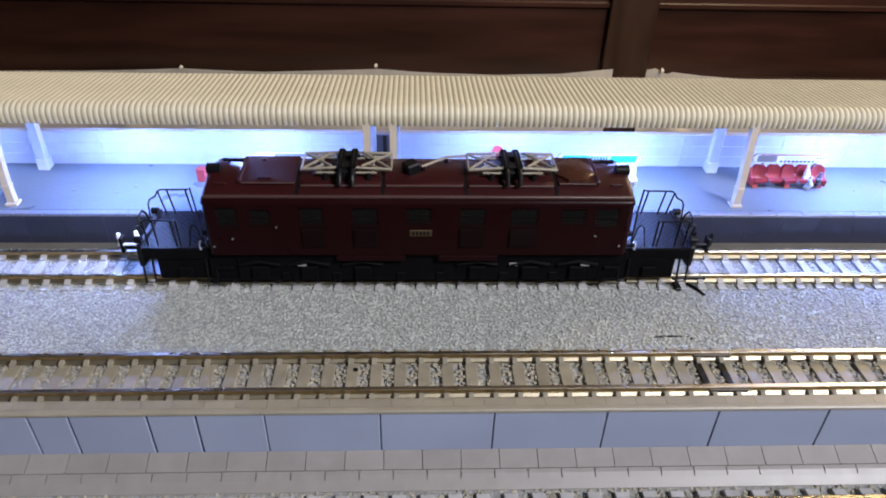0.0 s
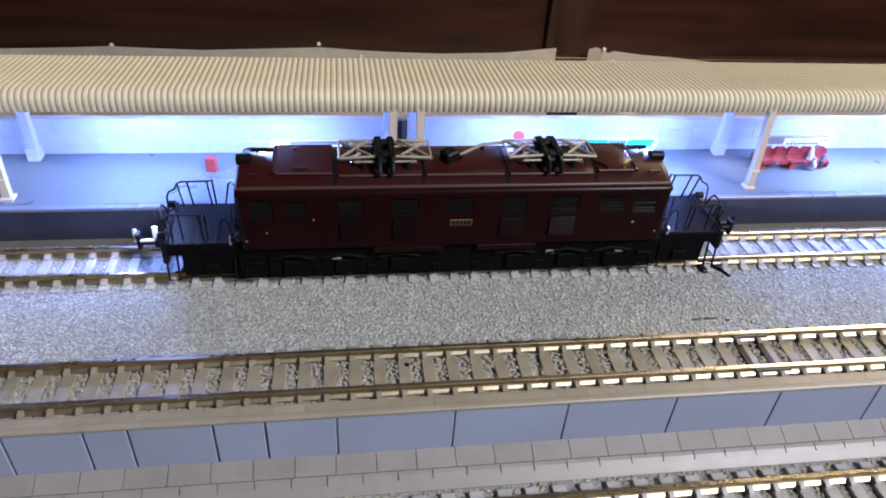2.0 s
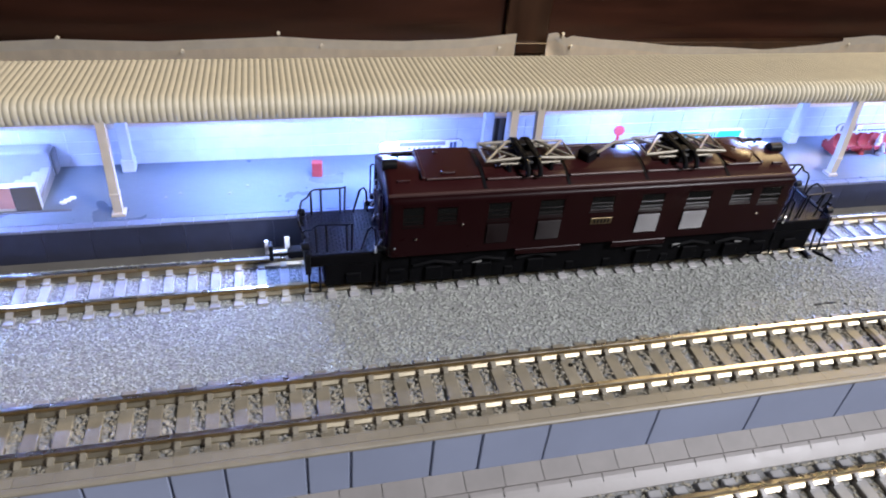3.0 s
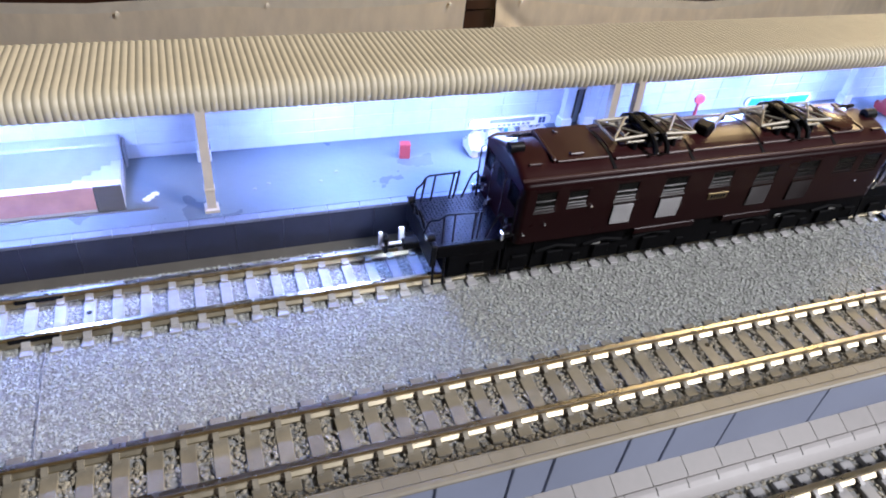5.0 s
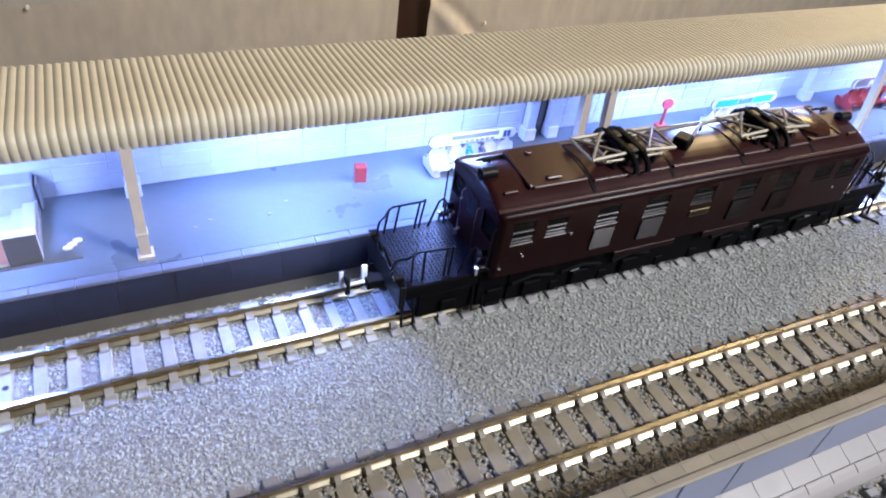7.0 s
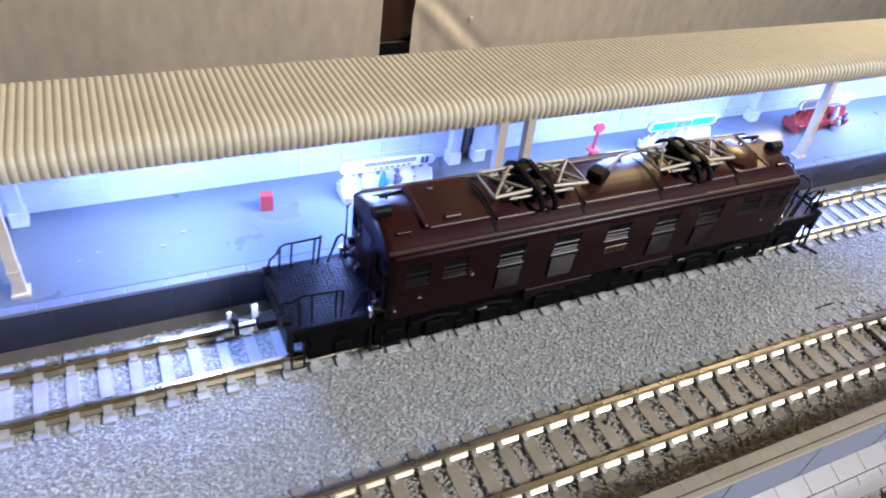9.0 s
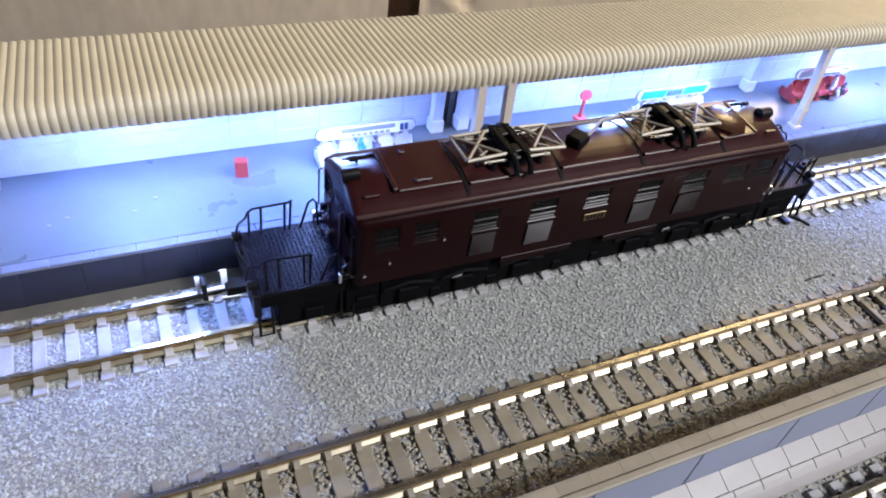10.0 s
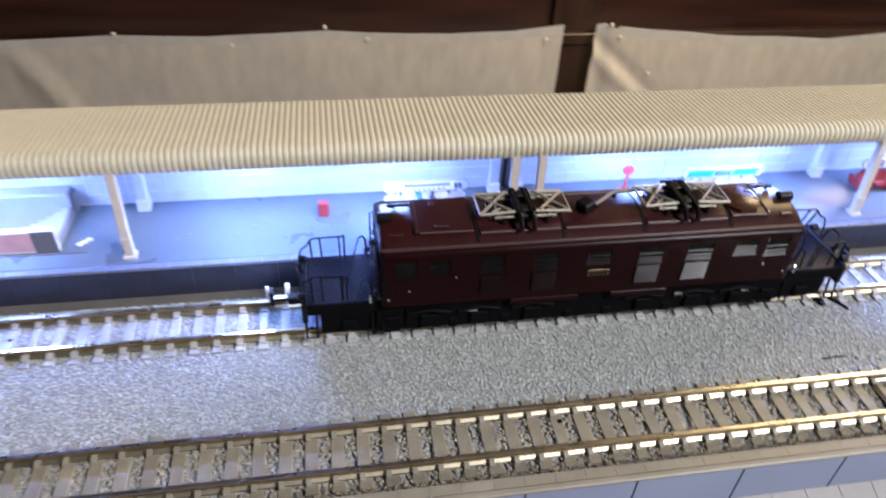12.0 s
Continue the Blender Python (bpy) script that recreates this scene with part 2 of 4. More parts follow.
# ---- the room ----
bm = B()
box(bm, -2000, 2000, 802, 840, -900, 120)
wall = tagged(part("wall_north", bm, M_WOOD), "dark reddish-brown varnished wooden panelling", "wall", kind="structure")
bm = B()
box(bm, -2000, 2000, 812, 840, 120, 1400)
tagged(part("wall_upper", bm, M_PLASTER), "brownish plaster wall above the wooden panelling", "wall", kind="structure")
# Walls out of view, coloured dark to keep bounced light down.
for n, (a, b, c, d) in {"wall_south": (-2000, 2000, -1640, -1600), "wall_east": (2000, 2040, -1640, 840), "wall_west": (-2040, -2000, -1640, 840)}.items():
    bm = B()
    box(bm, a, b, c, d, -900, 1400)
    tagged(part(n, bm, M_ROOM_DIM), "unseen room wall, coloured dark to cut bounced light", "wall", kind="structure")
bm = B()
box(bm, -2040, 2040, -1640, 840, -940, -900)
tagged(part("floor", bm, M_FLOOR), "brown wooden room floor", "floor", kind="structure")
bm = B()
box(bm, -2040, 2040, -1640, 840, 1400, 1440)
tagged(part("ceiling", bm, M_ROOM_DIM), "unseen ceiling, coloured dark to cut bounced light", "ceiling", kind="structure")
# stile, rails and ledge of the panelling
bm = B()
box(bm, 258, 322, 792, 802, -900, 119, 1.5)
part("stile", bm, M_WOOD_LIGHT, wall, "lighter brown wooden upright strip")
for z0, z1, y0, m in ((-160, -152, 797, M_WOOD), (-268, -252, 786, M_WOOD_LIGHT), (-420, -342, 784, M_BLACK)):
    bm = B()
    box(bm, -2000, 2000, y0, 802, z0, z1, 1.5)
    part("moulding", bm, m, wall)
lamp = thing("ceiling_lamp", "square white spotlight panel on a ceiling rod, switched on", "lamp", (ROOM_LAMP[0], ROOM_LAMP[1], 1400))
bm = B()
cyl(bm, (0, 0, -60), "z", 8, 120, 12)
part("rod", bm, M_BOARD, lamp)
bm = B()
box(bm, -225, 225, -225, 225, 6, 26, 4)
bmesh.ops.transform(bm, matrix=Matrix.Translation((0, 0, ROOM_LAMP[2] - 1400)) @ look((0, 0, 0), (-660, 1020, -1060)), verts=bm.verts)
part("housing", bm, M_BOARD, lamp)
bulb = thing("hanging_lamp", "warm hanging lamp with a wide shade, switched on", "lamp", (BULB[0], BULB[1], 1400))
DROP = BULB[2] - 1400 + 120
bm = B()
cyl(bm, (0, 0, -8), "z", 40, 16, 20)
cyl(bm, (0, 0, DROP / 2), "z", 3, -DROP, 8)
part("cord_and_rose", bm, M_BOARD, bulb)
bm = B()
cyl(bm, (0, 0, DROP + 4), "z", 170, 30, 32, r2=50)
part("shade", bm, M_BOARD, bulb)


def curtain(name, x0, x1, hang, pins, label, folds, seed):
    """A linen sheet pinned along its top edge: hang gives the edge's height, folds its soft creases."""
    r = random.Random(seed)
    top = lambda x: float(np.interp(x, hang[0], hang[1]))
    nx, nz = max(24, int((x1 - x0) / 4)), 60
    waves = [(r.uniform(0.012, 0.05), r.uniform(0, 6.3), r.uniform(0.4, 1.6)) for _ in range(6)]
    bm = B()
    grid = []
    for i in range(nx + 1):
        x = x0 + (x1 - x0) * i / nx
        col = []
        for k in range(nz + 1):
            v = (k / nz) ** 1.3
            z = top(x) - v * 420
            y = 771 + sum(a * math.sin(w * x + p + 0.6 * v) for w, p, a in waves) * (0.4 + 0.6 * v)
            for fx, fz, slope, depth, width in folds:
                d = (x - fx) - slope * (fz - z)
                y -= depth * math.exp(-(d / width) ** 2) * min(1.0, v * 9)
            col.append(bm.verts.new((x, y, z)))
        grid.append(col)
    for a, b in zip(grid, grid[1:]):
        for k in range(nz):
            bm.faces.new((a[k], a[k + 1], b[k + 1], b[k])).material_index = 1 if k < 4 else 0
    bmesh.ops.solidify(bm, geom=bm.faces[:], thickness=1.2)
    cloth = tagged(new(name, mesh_of("sheet", bm, [M_CLOTH, M_HEM])), label, "curtain")
    for px, dz in pins:
        bm = B()
        cyl(bm, (px, 767, top(px) + dz), "y", 2.2, 3.0, 12)
        part("pin", bm, M_HEM, cloth, "small round pin head")
    return cloth


curtain("curtain", -900, 268, ((-900, -440, -310, -200, -52, 0, 110, 200, 268), (-246, -243, -238, -242, -236, -239, -243, -240, -233)),
        ((-308, 3), (-170, -12), (-52, 6), (2, -8), (244, -16)), "cream linen curtain pinned to dark panelling",
        [(-430, -250, 0.5, 6, 20), (-560, -250, -0.4, 5, 26), (-60, -250, 0.05, 2.5, 36)], 3)
curtain("curtain", 314, 812, ((314, 326, 342, 350, 391, 500, 666, 760, 812), (-233, -231, -239, -236, -241, -250, -258, -252, -246)),
        ((334, 3), (350, -14), (404, -63)), "cream linen curtain sagging between pins beside a gap",
        [(322, -279, 1.1, 5, 17), (346, -279, 1.1, -5, 15), (322, -240, 0.1, -4, 12)], 5)
curtain("curtain", 804, 1700, ((804, 860, 1000, 1200, 1700), (-241, -237, -246, -240, -250)),
        ((815, -10), (1010, -10)), "cream linen curtain overlapping its neighbour", [(900, -240, 0.3, 6, 22)], 8)

# ---- the layout's ground ----
bm = B()
box(bm, X0 - 20, X1 + 20, -260, 60, -899.9, -7.2)
base = tagged(part("ground", bm, M_BASE), "plain grey baseboard that carries the layout", "ground", kind="structure")
bm = B()
prism(bm, [(-52.3, -7.15), (11.6, -7.15), (11.6, -2.55), (-29.4, -2.55), (-30.2, -2.8), (-52.3, -2.8)], X0, X1)
tagged(part("ballast_bed", bm, M_BED), "grey granular ballast bed between two tracks", "ballast", kind="structure")
bm = B()
prism(bm, [(-120, -7.15), (-61.6, -7.15), (-61.6, -4.6), (-120, -4.6)], X0, X1)
tagged(part("ballast_bed", bm, M_BED), "grey granular ballast of the lower track", "ballast", kind="structure")


def stones(name, label, x0, x1, y0, y1, z, count, seed, lo=0.28, hi=0.62, mat=None):
    g = np.random.default_rng(seed)
    c = np.stack([g.uniform(x0, x1, count), g.uniform(y0, y1, count), np.full(count, z) + g.uniform(-0.12, 0.14, count)], 1)
    base6 = np.array([(1, 0, 0), (-1, 0, 0), (0, 1, 0), (0, -1, 0), (0, 0, 1), (0, 0, -1)], float)
    tri = np.array([(0, 2, 4), (2, 1, 4), (1, 3, 4), (3, 0, 4), (2, 0, 5), (1, 2, 5), (3, 1, 5), (0, 3, 5)])
    size = g.uniform(lo, hi, (count, 1, 1)) * g.uniform(0.6, 1.25, (count, 1, 3))
    v = base6[None] * size + g.normal(0, 0.06, (count, 6, 3))
    q = g.normal(size=(count, 4))
    q /= np.linalg.norm(q, axis=1, keepdims=True)
    w, x, y, zz = q.T
    R = np.stack([1 - 2 * (y * y + zz * zz), 2 * (x * y - zz * w), 2 * (x * zz + y * w), 2 * (x * y + zz * w), 1 - 2 * (x * x + zz * zz),
                  2 * (y * zz - x * w), 2 * (x * zz - y * w), 2 * (y * zz + x * w), 1 - 2 * (x * x + y * y)], 1).reshape(-1, 3, 3)
    v = np.einsum("nij,nkj->nki", R, v) * np.array([1.0, 1.0, 0.42]) + c[:, None]
    f = (tri[None] + 6 * np.arange(count)[:, None, None]).reshape(-1, 3)
    me = bpy.data.meshes.new(name)
    me.from_pydata((v.reshape(-1, 3) * MM).tolist(), [], f.tolist())
    me.materials.append(mat or M_STONE)
    return tagged(new(name, me), label, "ballast", kind="stuff")


stones("ballast_stones", "fine mixed-grey model ballast between the tracks", -165, 120, -29.2, 8.9, -2.5, 46000, 1, 0.22, 0.5)
stones("ballast_stones", "fine mixed-grey model ballast beyond the train", 120, X1, -29.2, 8.9, -2.5, 20000, 2, 0.28, 0.6)
stones("ballast_stones", "fine brownish model ballast of the empty track", -165, 240, -52.1, -29.4, -2.28, 30000, 4, 0.24, 0.48, M_STONE_BROWN)
bm = B()
box(bm, X0, X1, 8.9, 11.74, -2.6, -2.3, 0.05)
tagged(part("trackside_strip", bm, M_STRIP), "plain brownish strip along the platform's foot", "strip", kind="structure")
stones("ballast_stones", "fine mixed-grey ballast of the lower track", -110, 150, -85, -61.7, -4.5, 13000, 3, 0.24, 0.5, M_STONE_BROWN)


# ---- tracks ----
def rail_mesh(x0, x1):
    """Head, web and a wide sloping foot of bright metal."""
    bm = B()
    prism(bm, [(-0.42, -0.6), (0.42, -0.6), (0.47, -0.14), (0.36, 0), (-0.36, 0), (-0.47, -0.14)], x0, x1, 0)
    prism(bm, [(-0.2, -1.2), (0.2, -1.2), (0.2, -0.55), (-0.2, -0.55)], x0, x1, 1)
    prism(bm, [(-1.05, -2.0), (1.05, -2.0), (1.0, -1.68), (0.42, -1.3), (0.2, -1.25), (-0.2, -1.25), (-0.42, -1.3), (-1.0, -1.68)], x0, x1, 2)
    bm.normal_update()
    bmesh.ops.recalc_face_normals(bm, faces=bm.faces)
    for f in bm.faces:
        if f.material_index == 0 and f.normal.z < 0.3:
            f.material_index = 1
    return mesh_of("rail", bm, [M_RAIL, M_RAIL_WEB, M_RAIL_FOOT], smooth=False)


def sleeper_mesh(width, mat, chair, shift, chair_mat, gap):
    """A sleeper with dark chairs that grip both sides of each rail's foot."""
    bm = B()
    box(bm, -width / 2, width / 2, -8.1, 8.1, -3.3, -2.0, 0.12)
    for s in (-1, 1):
        for k in (-1, 1):
            prism(bm, sorted_chair(s * 4.9, k), shift - chair / 2, shift + chair / 2, 1)
            if gap:
                box(bm, shift - chair / 2 - gap, shift - chair / 2, min(s * 4.9 + k * 0.3, s * 4.9 + k * 1.2), max(s * 4.9 + k * 0.3, s * 4.9 + k * 1.2), -2.4, -1.22, 0, 2)
    return mesh_of("sleeper", bm, [mat, chair_mat, M_CHAIR], smooth=False)


def sorted_chair(y, k):
    return [(y + k * 0.3, -2.0), (y + k * 1.75, -2.0), (y + k * 1.6, -1.6), (y + k * 0.75, -1.2), (y + k * 0.3, -1.1)]


def track(name, label, y, z, first, pitch, mat, x0, x1, width, chair, shift, chair_mat, gap=0.0):
    t = thing(name, label, "track", (0, y, z), "tracks")
    me = sleeper_mesh(width, mat, chair, shift, chair_mat, gap)
    k = math.ceil((x0 - first) / pitch)
    while first + k * pitch < x1:
        piece("sleeper", me, t, (first + k * pitch, 0, 0))
        k += 1
    rm = rail_mesh(x0, x1)
    for s in (-1, 1):
        piece("rail", rm, t, (0, 4.9 * s, 0))
    return t


loco_track = track("railway_track", "model railway track with pale sleepers under the locomotive", 0, 0, -119.9, 4.8, M_SLEEPER_PALE, X0, X1, 2.1, 1.35, 0.0, M_SLEEPER_PALE)
front_track = track("railway_track", "empty model railway track with brownish sleepers", -36.6, 0, -4.2, 4.8, M_SLEEPER, X0, X1, 2.5, 0.95, -0.5, M_SLEEPER, 0.5)
low_track = track("railway_track", "lower model railway track beside the retaining wall", -70.9, -1.7, 0.8, 4.8, M_SLEEPER_PALE, -110, 160, 2.4, 0.95, -0.5, M_SLEEPER_PALE, 0.5)
# black joiners where two lengths of track meet
for t, xs, jy in ((loco_track, (-133, 64.5), 4.9), (front_track, (60.5,), 4.9)):
    for jx in xs:
        for s in (-1, 1):
            bm = B()
            box(bm, jx - 4, jx + 4, s * jy - 0.62, s * jy + 0.62, -1.9, -0.62, 0.15)
            part("rail_joiner", bm, M_BLACK if t is loco_track else M_CHAIR, t, "dark rail joiner")
bm = B()
for jx in (57.4, 62.2):
    box(bm, jx - 0.75, jx + 0.75, -4.2, 4.2, -2.6, -1.92, 0.1)
part("joint_bar", bm, M_BLACK, front_track, "two black bars at a track joint")
bm = B()
box(bm, 60.5, 62, -8.6, -5.6, -2.5, -1.6, 0.2)
tube(bm, [(64, -6, -2), (65.5, -7.6, -2.2), (67, -10.2, -2.5)], 0.45, 6)
part("clip", bm, M_BLACK, loco_track, "black plastic joint clip")
for t, hx, hy in ((loco_track, -124.7, 0.3), (front_track, -13.2, 2.1)):
    bm = B()
    cyl(bm, (hx, hy, -1.99), "z", 0.5, 0.1, 12)
    part("screw_hole", bm, M_BLACK, t, "dark screw hole")
bm = B()
box(bm, -131.6, -131.35, -29.0, -6.6, -2.7, -2.2)
part("bed_joint", bm, M_BED, loco_track, "straight joint across the ballast")
wire = thing("bent_wire", "thin black bent wire lying on the ballast", "wire", (55, -25, -2.7))
bm = B()
tube(bm, [(-5.0, 0.3, 0), (-1, 0.6, 0.15), (3.4, 0.5, 0.1), (5.6, -2.2, 0)], 0.3, 6)
part("strand", bm, M_BLACK, wire)

# ---- retaining wall and kerbs in front of the tracks ----
joints = sorted([-7.2 + 19.55 * k for k in range(-12, 20)] + [-38.2, -59.2, -77.7, -97])
joints = [j for j in joints if X0 < j < X1]
bm = B()
box(bm, X0, X1, -54.9, -52.55, -7.1, 7.9)
retain = tagged(part("retaining_wall", bm, M_GROOVE), "blue-grey panelled retaining wall with a beige coping", "wall", kind="structure")
wide = {j for j in joints if any(abs(j - w) < 0.8 for w in (-38.2, -59.2, -46.3, -65.8, -77.7, -85.4, -97, -105))}
for a, b in zip(joints, joints[1:]):
    bm = B()
    box(bm, a + (0.17 if a in wide else 0.09), b - (0.17 if b in wide else 0.09), -55.4, -54.92, -1.6, 8.3, 0.14)
    part("panel", bm, M_BLUEWALL, retain, smooth=False)
bm = B()
prism(bm, [(-55.65, 8.32), (-55.65, 8.75), (-55.4, 8.95), (-54.7, 8.95), (-54.5, 8.8), (-54.5, 7.92), (-54.9, 7.92), (-55.4, 8.32)], X0, X1)
part("lip", bm, M_LEDGE, retain, "beige lip along the wall top")
bm = B()
box(bm, X0, X1, -54.48, -54.32, 7.92, 8.45)
part("joint", bm, M_CHAIR, retain, "narrow dark joint behind the lip")
bm = B()
box(bm, X0, X1, -54.3, -52.72, 7.92, 8.44)
part("coping", bm, M_LEDGE, retain, "beige coping bed")
bm = B()
box(bm, 0.025, 5.275, -54.28, -52.72, 8.3, 8.6)
me = mesh_of("coping_tile", bm, [M_LEDGE], smooth=False)
for k in range(int((X1 - X0) / 5.3)):
    piece("coping_tile", me, retain, (-5.2 - 5.3 * 50 + 5.3 * k, 0, 0))
bm = B()
prism(bm, [(-52.7, 7.92), (-52.7, 8.6), (-52.38, 8.6), (-52.3, 8.5), (-52.3, -7.1), (-52.54, -7.1), (-52.54, 7.92)], X0, X1)
part("inner_face", bm, M_LEDGE, retain)
bm = B()
prism(bm, [(-61.5, -7.1), (-61.5, -4.6), (-59.7, -3.2), (-58.7, -2.75), (-55.0, -1.55), (-55.0, -7.1)], X0, X1)
kerb = tagged(part("kerb", bm, M_KERBJOINT), "beige tiled kerb at the foot of the retaining wall", "kerb", kind="structure")
bm = B()
prism(bm, [(-55.45, -1.15), (-58.6, -2.4), (-58.6, -3.0), (-55.45, -1.9)], 0.06, 6.74)
me = mesh_of("tile", bm, [M_TILE], smooth=False)
bm = B()
prism(bm, [(-58.75, -2.5), (-59.4, -2.75), (-60.1, -3.2), (-60.1, -3.9), (-58.75, -3.6)], 0.09, 5.81)
me2 = mesh_of("kerbstone", bm, [M_TILE], smooth=False)
for k in range(60):
    piece("tile", me, kerb, (0.1 + 6.8 * (k - 24), 0, 0))
for k in range(66):
    piece("kerbstone", me2, kerb, (0.9 + 5.9 * (k - 28), 0, 0))
bm = B()
prism(bm, [(-60.1, -3.2), (-60.3, -3.32), (-61.6, -4.35), (-61.7, -4.9), (-60.1, -4.4)], X0, X1)
part("kerb_foot", bm, M_TILE, kerb, "smooth lower edge of the kerb")

# ---- platform ----
bm = B()
box(bm, X0, X1, 12.42, 13.29, -7.1, 5.65)
box(bm, -117.6, X1, 13.3, 45, -7.1, 6.5)
box(bm, X0, -117.6, 13.3, 20.6, -7.1, 6.5)
box(bm, X0, -117.6, 33.2, 45, -7.1, 6.5)
plat = tagged(part("platform", bm, M_PLAT), "smooth bluish-grey model station platform", "platform", kind="structure")
bm = B()
box(bm, 0.035, 6.765, 11.3, 13.27, 5.7, 6.5, 0.1)
me = mesh_of("edge_slab", bm, [M_PLATEDGE], smooth=False)
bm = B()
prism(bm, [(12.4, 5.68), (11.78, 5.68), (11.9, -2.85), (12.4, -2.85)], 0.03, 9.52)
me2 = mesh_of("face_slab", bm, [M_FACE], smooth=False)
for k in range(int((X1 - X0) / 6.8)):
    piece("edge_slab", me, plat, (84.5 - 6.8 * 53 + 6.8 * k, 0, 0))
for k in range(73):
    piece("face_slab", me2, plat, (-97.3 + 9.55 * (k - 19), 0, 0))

# back wall of the platform
bm = B()
box(bm, X0, X1, 37.7, 38.9, 6.5, 15.9)
back = tagged(part("wall_back", bm, M_WALLJOINT), "low white block wall along the platform's back", "wall", kind="structure")
for row, (z0, z1) in enumerate(((6.5, 9.64), (9.7, 12.84), (12.9, 15.9))):
    bm = B()
    box(bm, 0.03, 9.37, 37.4, 37.72, z0, z1, 0.05)
    me = mesh_of("block", bm, [M_WHITE], smooth=False)
    for k in range(int((X1 - X0) / 9.4)):
        piece("block", me, back, (-95.4 - 9.4 * 19 + 9.4 * k, 0, 0))
bm = B()
box(bm, X0, X1, 37.0, 39.2, 15.9, 16.4, 0.1)
part("cap", bm, M_WHITE, back)
bm = B()
box(bm, -13.2, -7.0, 37.1, 37.36, 6.5, 15.85)
part("slot", bm, M_GREYP, back, "grey recessed slot")
for x0, x1 in ((-12.9, -12.3), (-9.9, -8.9), (-7.5, -7.1)):
    bm = B()
    box(bm, x0, x1, 37.0, 37.09, 6.6, 15.8)
    part("slot_gap", bm, M_CHAIR, back, "dark upright gap in the slot")


# ---- canopy ----
def roof_mesh(x0, x1):
    """Corrugated sheet: round ribs that run back from a curved front edge."""
    lip = [(16.9, 27.9), (16.6, 29.0), (16.65, 30.2), (17.1, 31.3), (18.1, 32.0), (19.5, 32.3)]
    prof = lip + [(19.5 + 23.0 * k / 6, 32.3 - 1.8 * k / 6) for k in range(1, 7)]
    n = round((x1 - x0) / 1.36)
    pitch = (x1 - x0) / n
    verts, faces = [], []
    nrm = []
    for i, (y, z) in enumerate(prof):
        a, b = prof[max(i - 1, 0)], prof[min(i + 1, len(prof) - 1)]
        d = Vector((b[0] - a[0], b[1] - a[1])).normalized()
        nrm.append((-d.y, d.x))
    cols = []
    for k in range(n):
        for s, h in ((0.0, 0.0), (0.17, 0.14), (0.38, 0.25), (0.6, 0.25), (0.81, 0.14)):
            cols.append((x0 + (k + s) * pitch, h))
    cols.append((x1, 0.0))
    m = len(prof)
    for x, h in cols:
        for (y, z), (ny, nz) in zip(prof, nrm):
            verts.append((x * MM, (y + ny * h) * MM, (z + nz * h) * MM))
    for c in range(len(cols) - 1):
        for i in range(m - 1):
            faces.append((c * m + i, (c + 1) * m + i, (c + 1) * m + i + 1, c * m + i + 1))
    top = len(verts)
    # underside sheet, half a millimetre below
    for x in (x0, x1):
        for (y, z), (ny, nz) in zip(prof, nrm):
            verts.append((x * MM, (y - ny * 0.55) * MM, (z - nz * 0.55) * MM))
    for i in range(m - 1):
        faces.append((top + i, top + i + 1, top + m + i + 1, top + m + i))
        faces.append((i, i + 1, top + i + 1, top + i))
        q = (len(cols) - 1) * m
        faces.append((q + i, top + m + i, top + m + i + 1, q + i + 1))
    me = bpy.data.meshes.new("roof_sheet")
    me.from_pydata(verts, [], faces)
    me.materials.append(M_CREAM)
    me.polygons.foreach_set("use_smooth", [True] * len(me.polygons))
    me.set_sharp_from_angle(angle=radians(50))
    return me


def post(parent, x):
    """A tapered front post with a foot, a rear post on a plinth and a beam between them."""
    bm = B()
    vs = []
    for z, w in ((6.5, 2.8), (7.1, 2.8), (7.3, 1.8), (11.3, 1.75), (11.5, 2.05), (11.9, 2.05), (12.1, 1.7), (29.4, 1.8)):
        vs.append([bm.verts.new((x + a * w / 2, 16.1 + max(0, z - 12) * 0.088 + b * w / 2, z)) for a, b in ((-1, -1), (1, -1), (1, 1), (-1, 1))])
    for a, b in zip(vs, vs[1:]):
        for k in range(4):
            bm.faces.new((a[k], a[(k + 1) % 4], b[(k + 1) % 4], b[k]))
    bm.faces.new(vs[0][::-1])
    bm.faces.new(vs[-1])
    part("front_post", bm, M_POST, parent, "cream tapered front post")
    bm = B()
    box(bm, x - 1.5, x + 1.5, 33.4, 36.4, 6.5, 9.6, 0.15)
    box(bm, x - 1.2, x + 1.2, 33.8, 36.0, 9.4, 29.8, 0.1)
    part("rear_post", bm, M_WHITE, parent, "pale rear post on a plinth")
    bm = B()
    prism(bm, [(17.3, 28.6), (18.4, 28.2), (20.5, 29.4), (38.5, 29.2), (38.5, 29.8), (19.2, 31.0), (17.5, 29.8)], x - 0.6, x + 0.6)
    part("beam", bm, M_POST, parent)


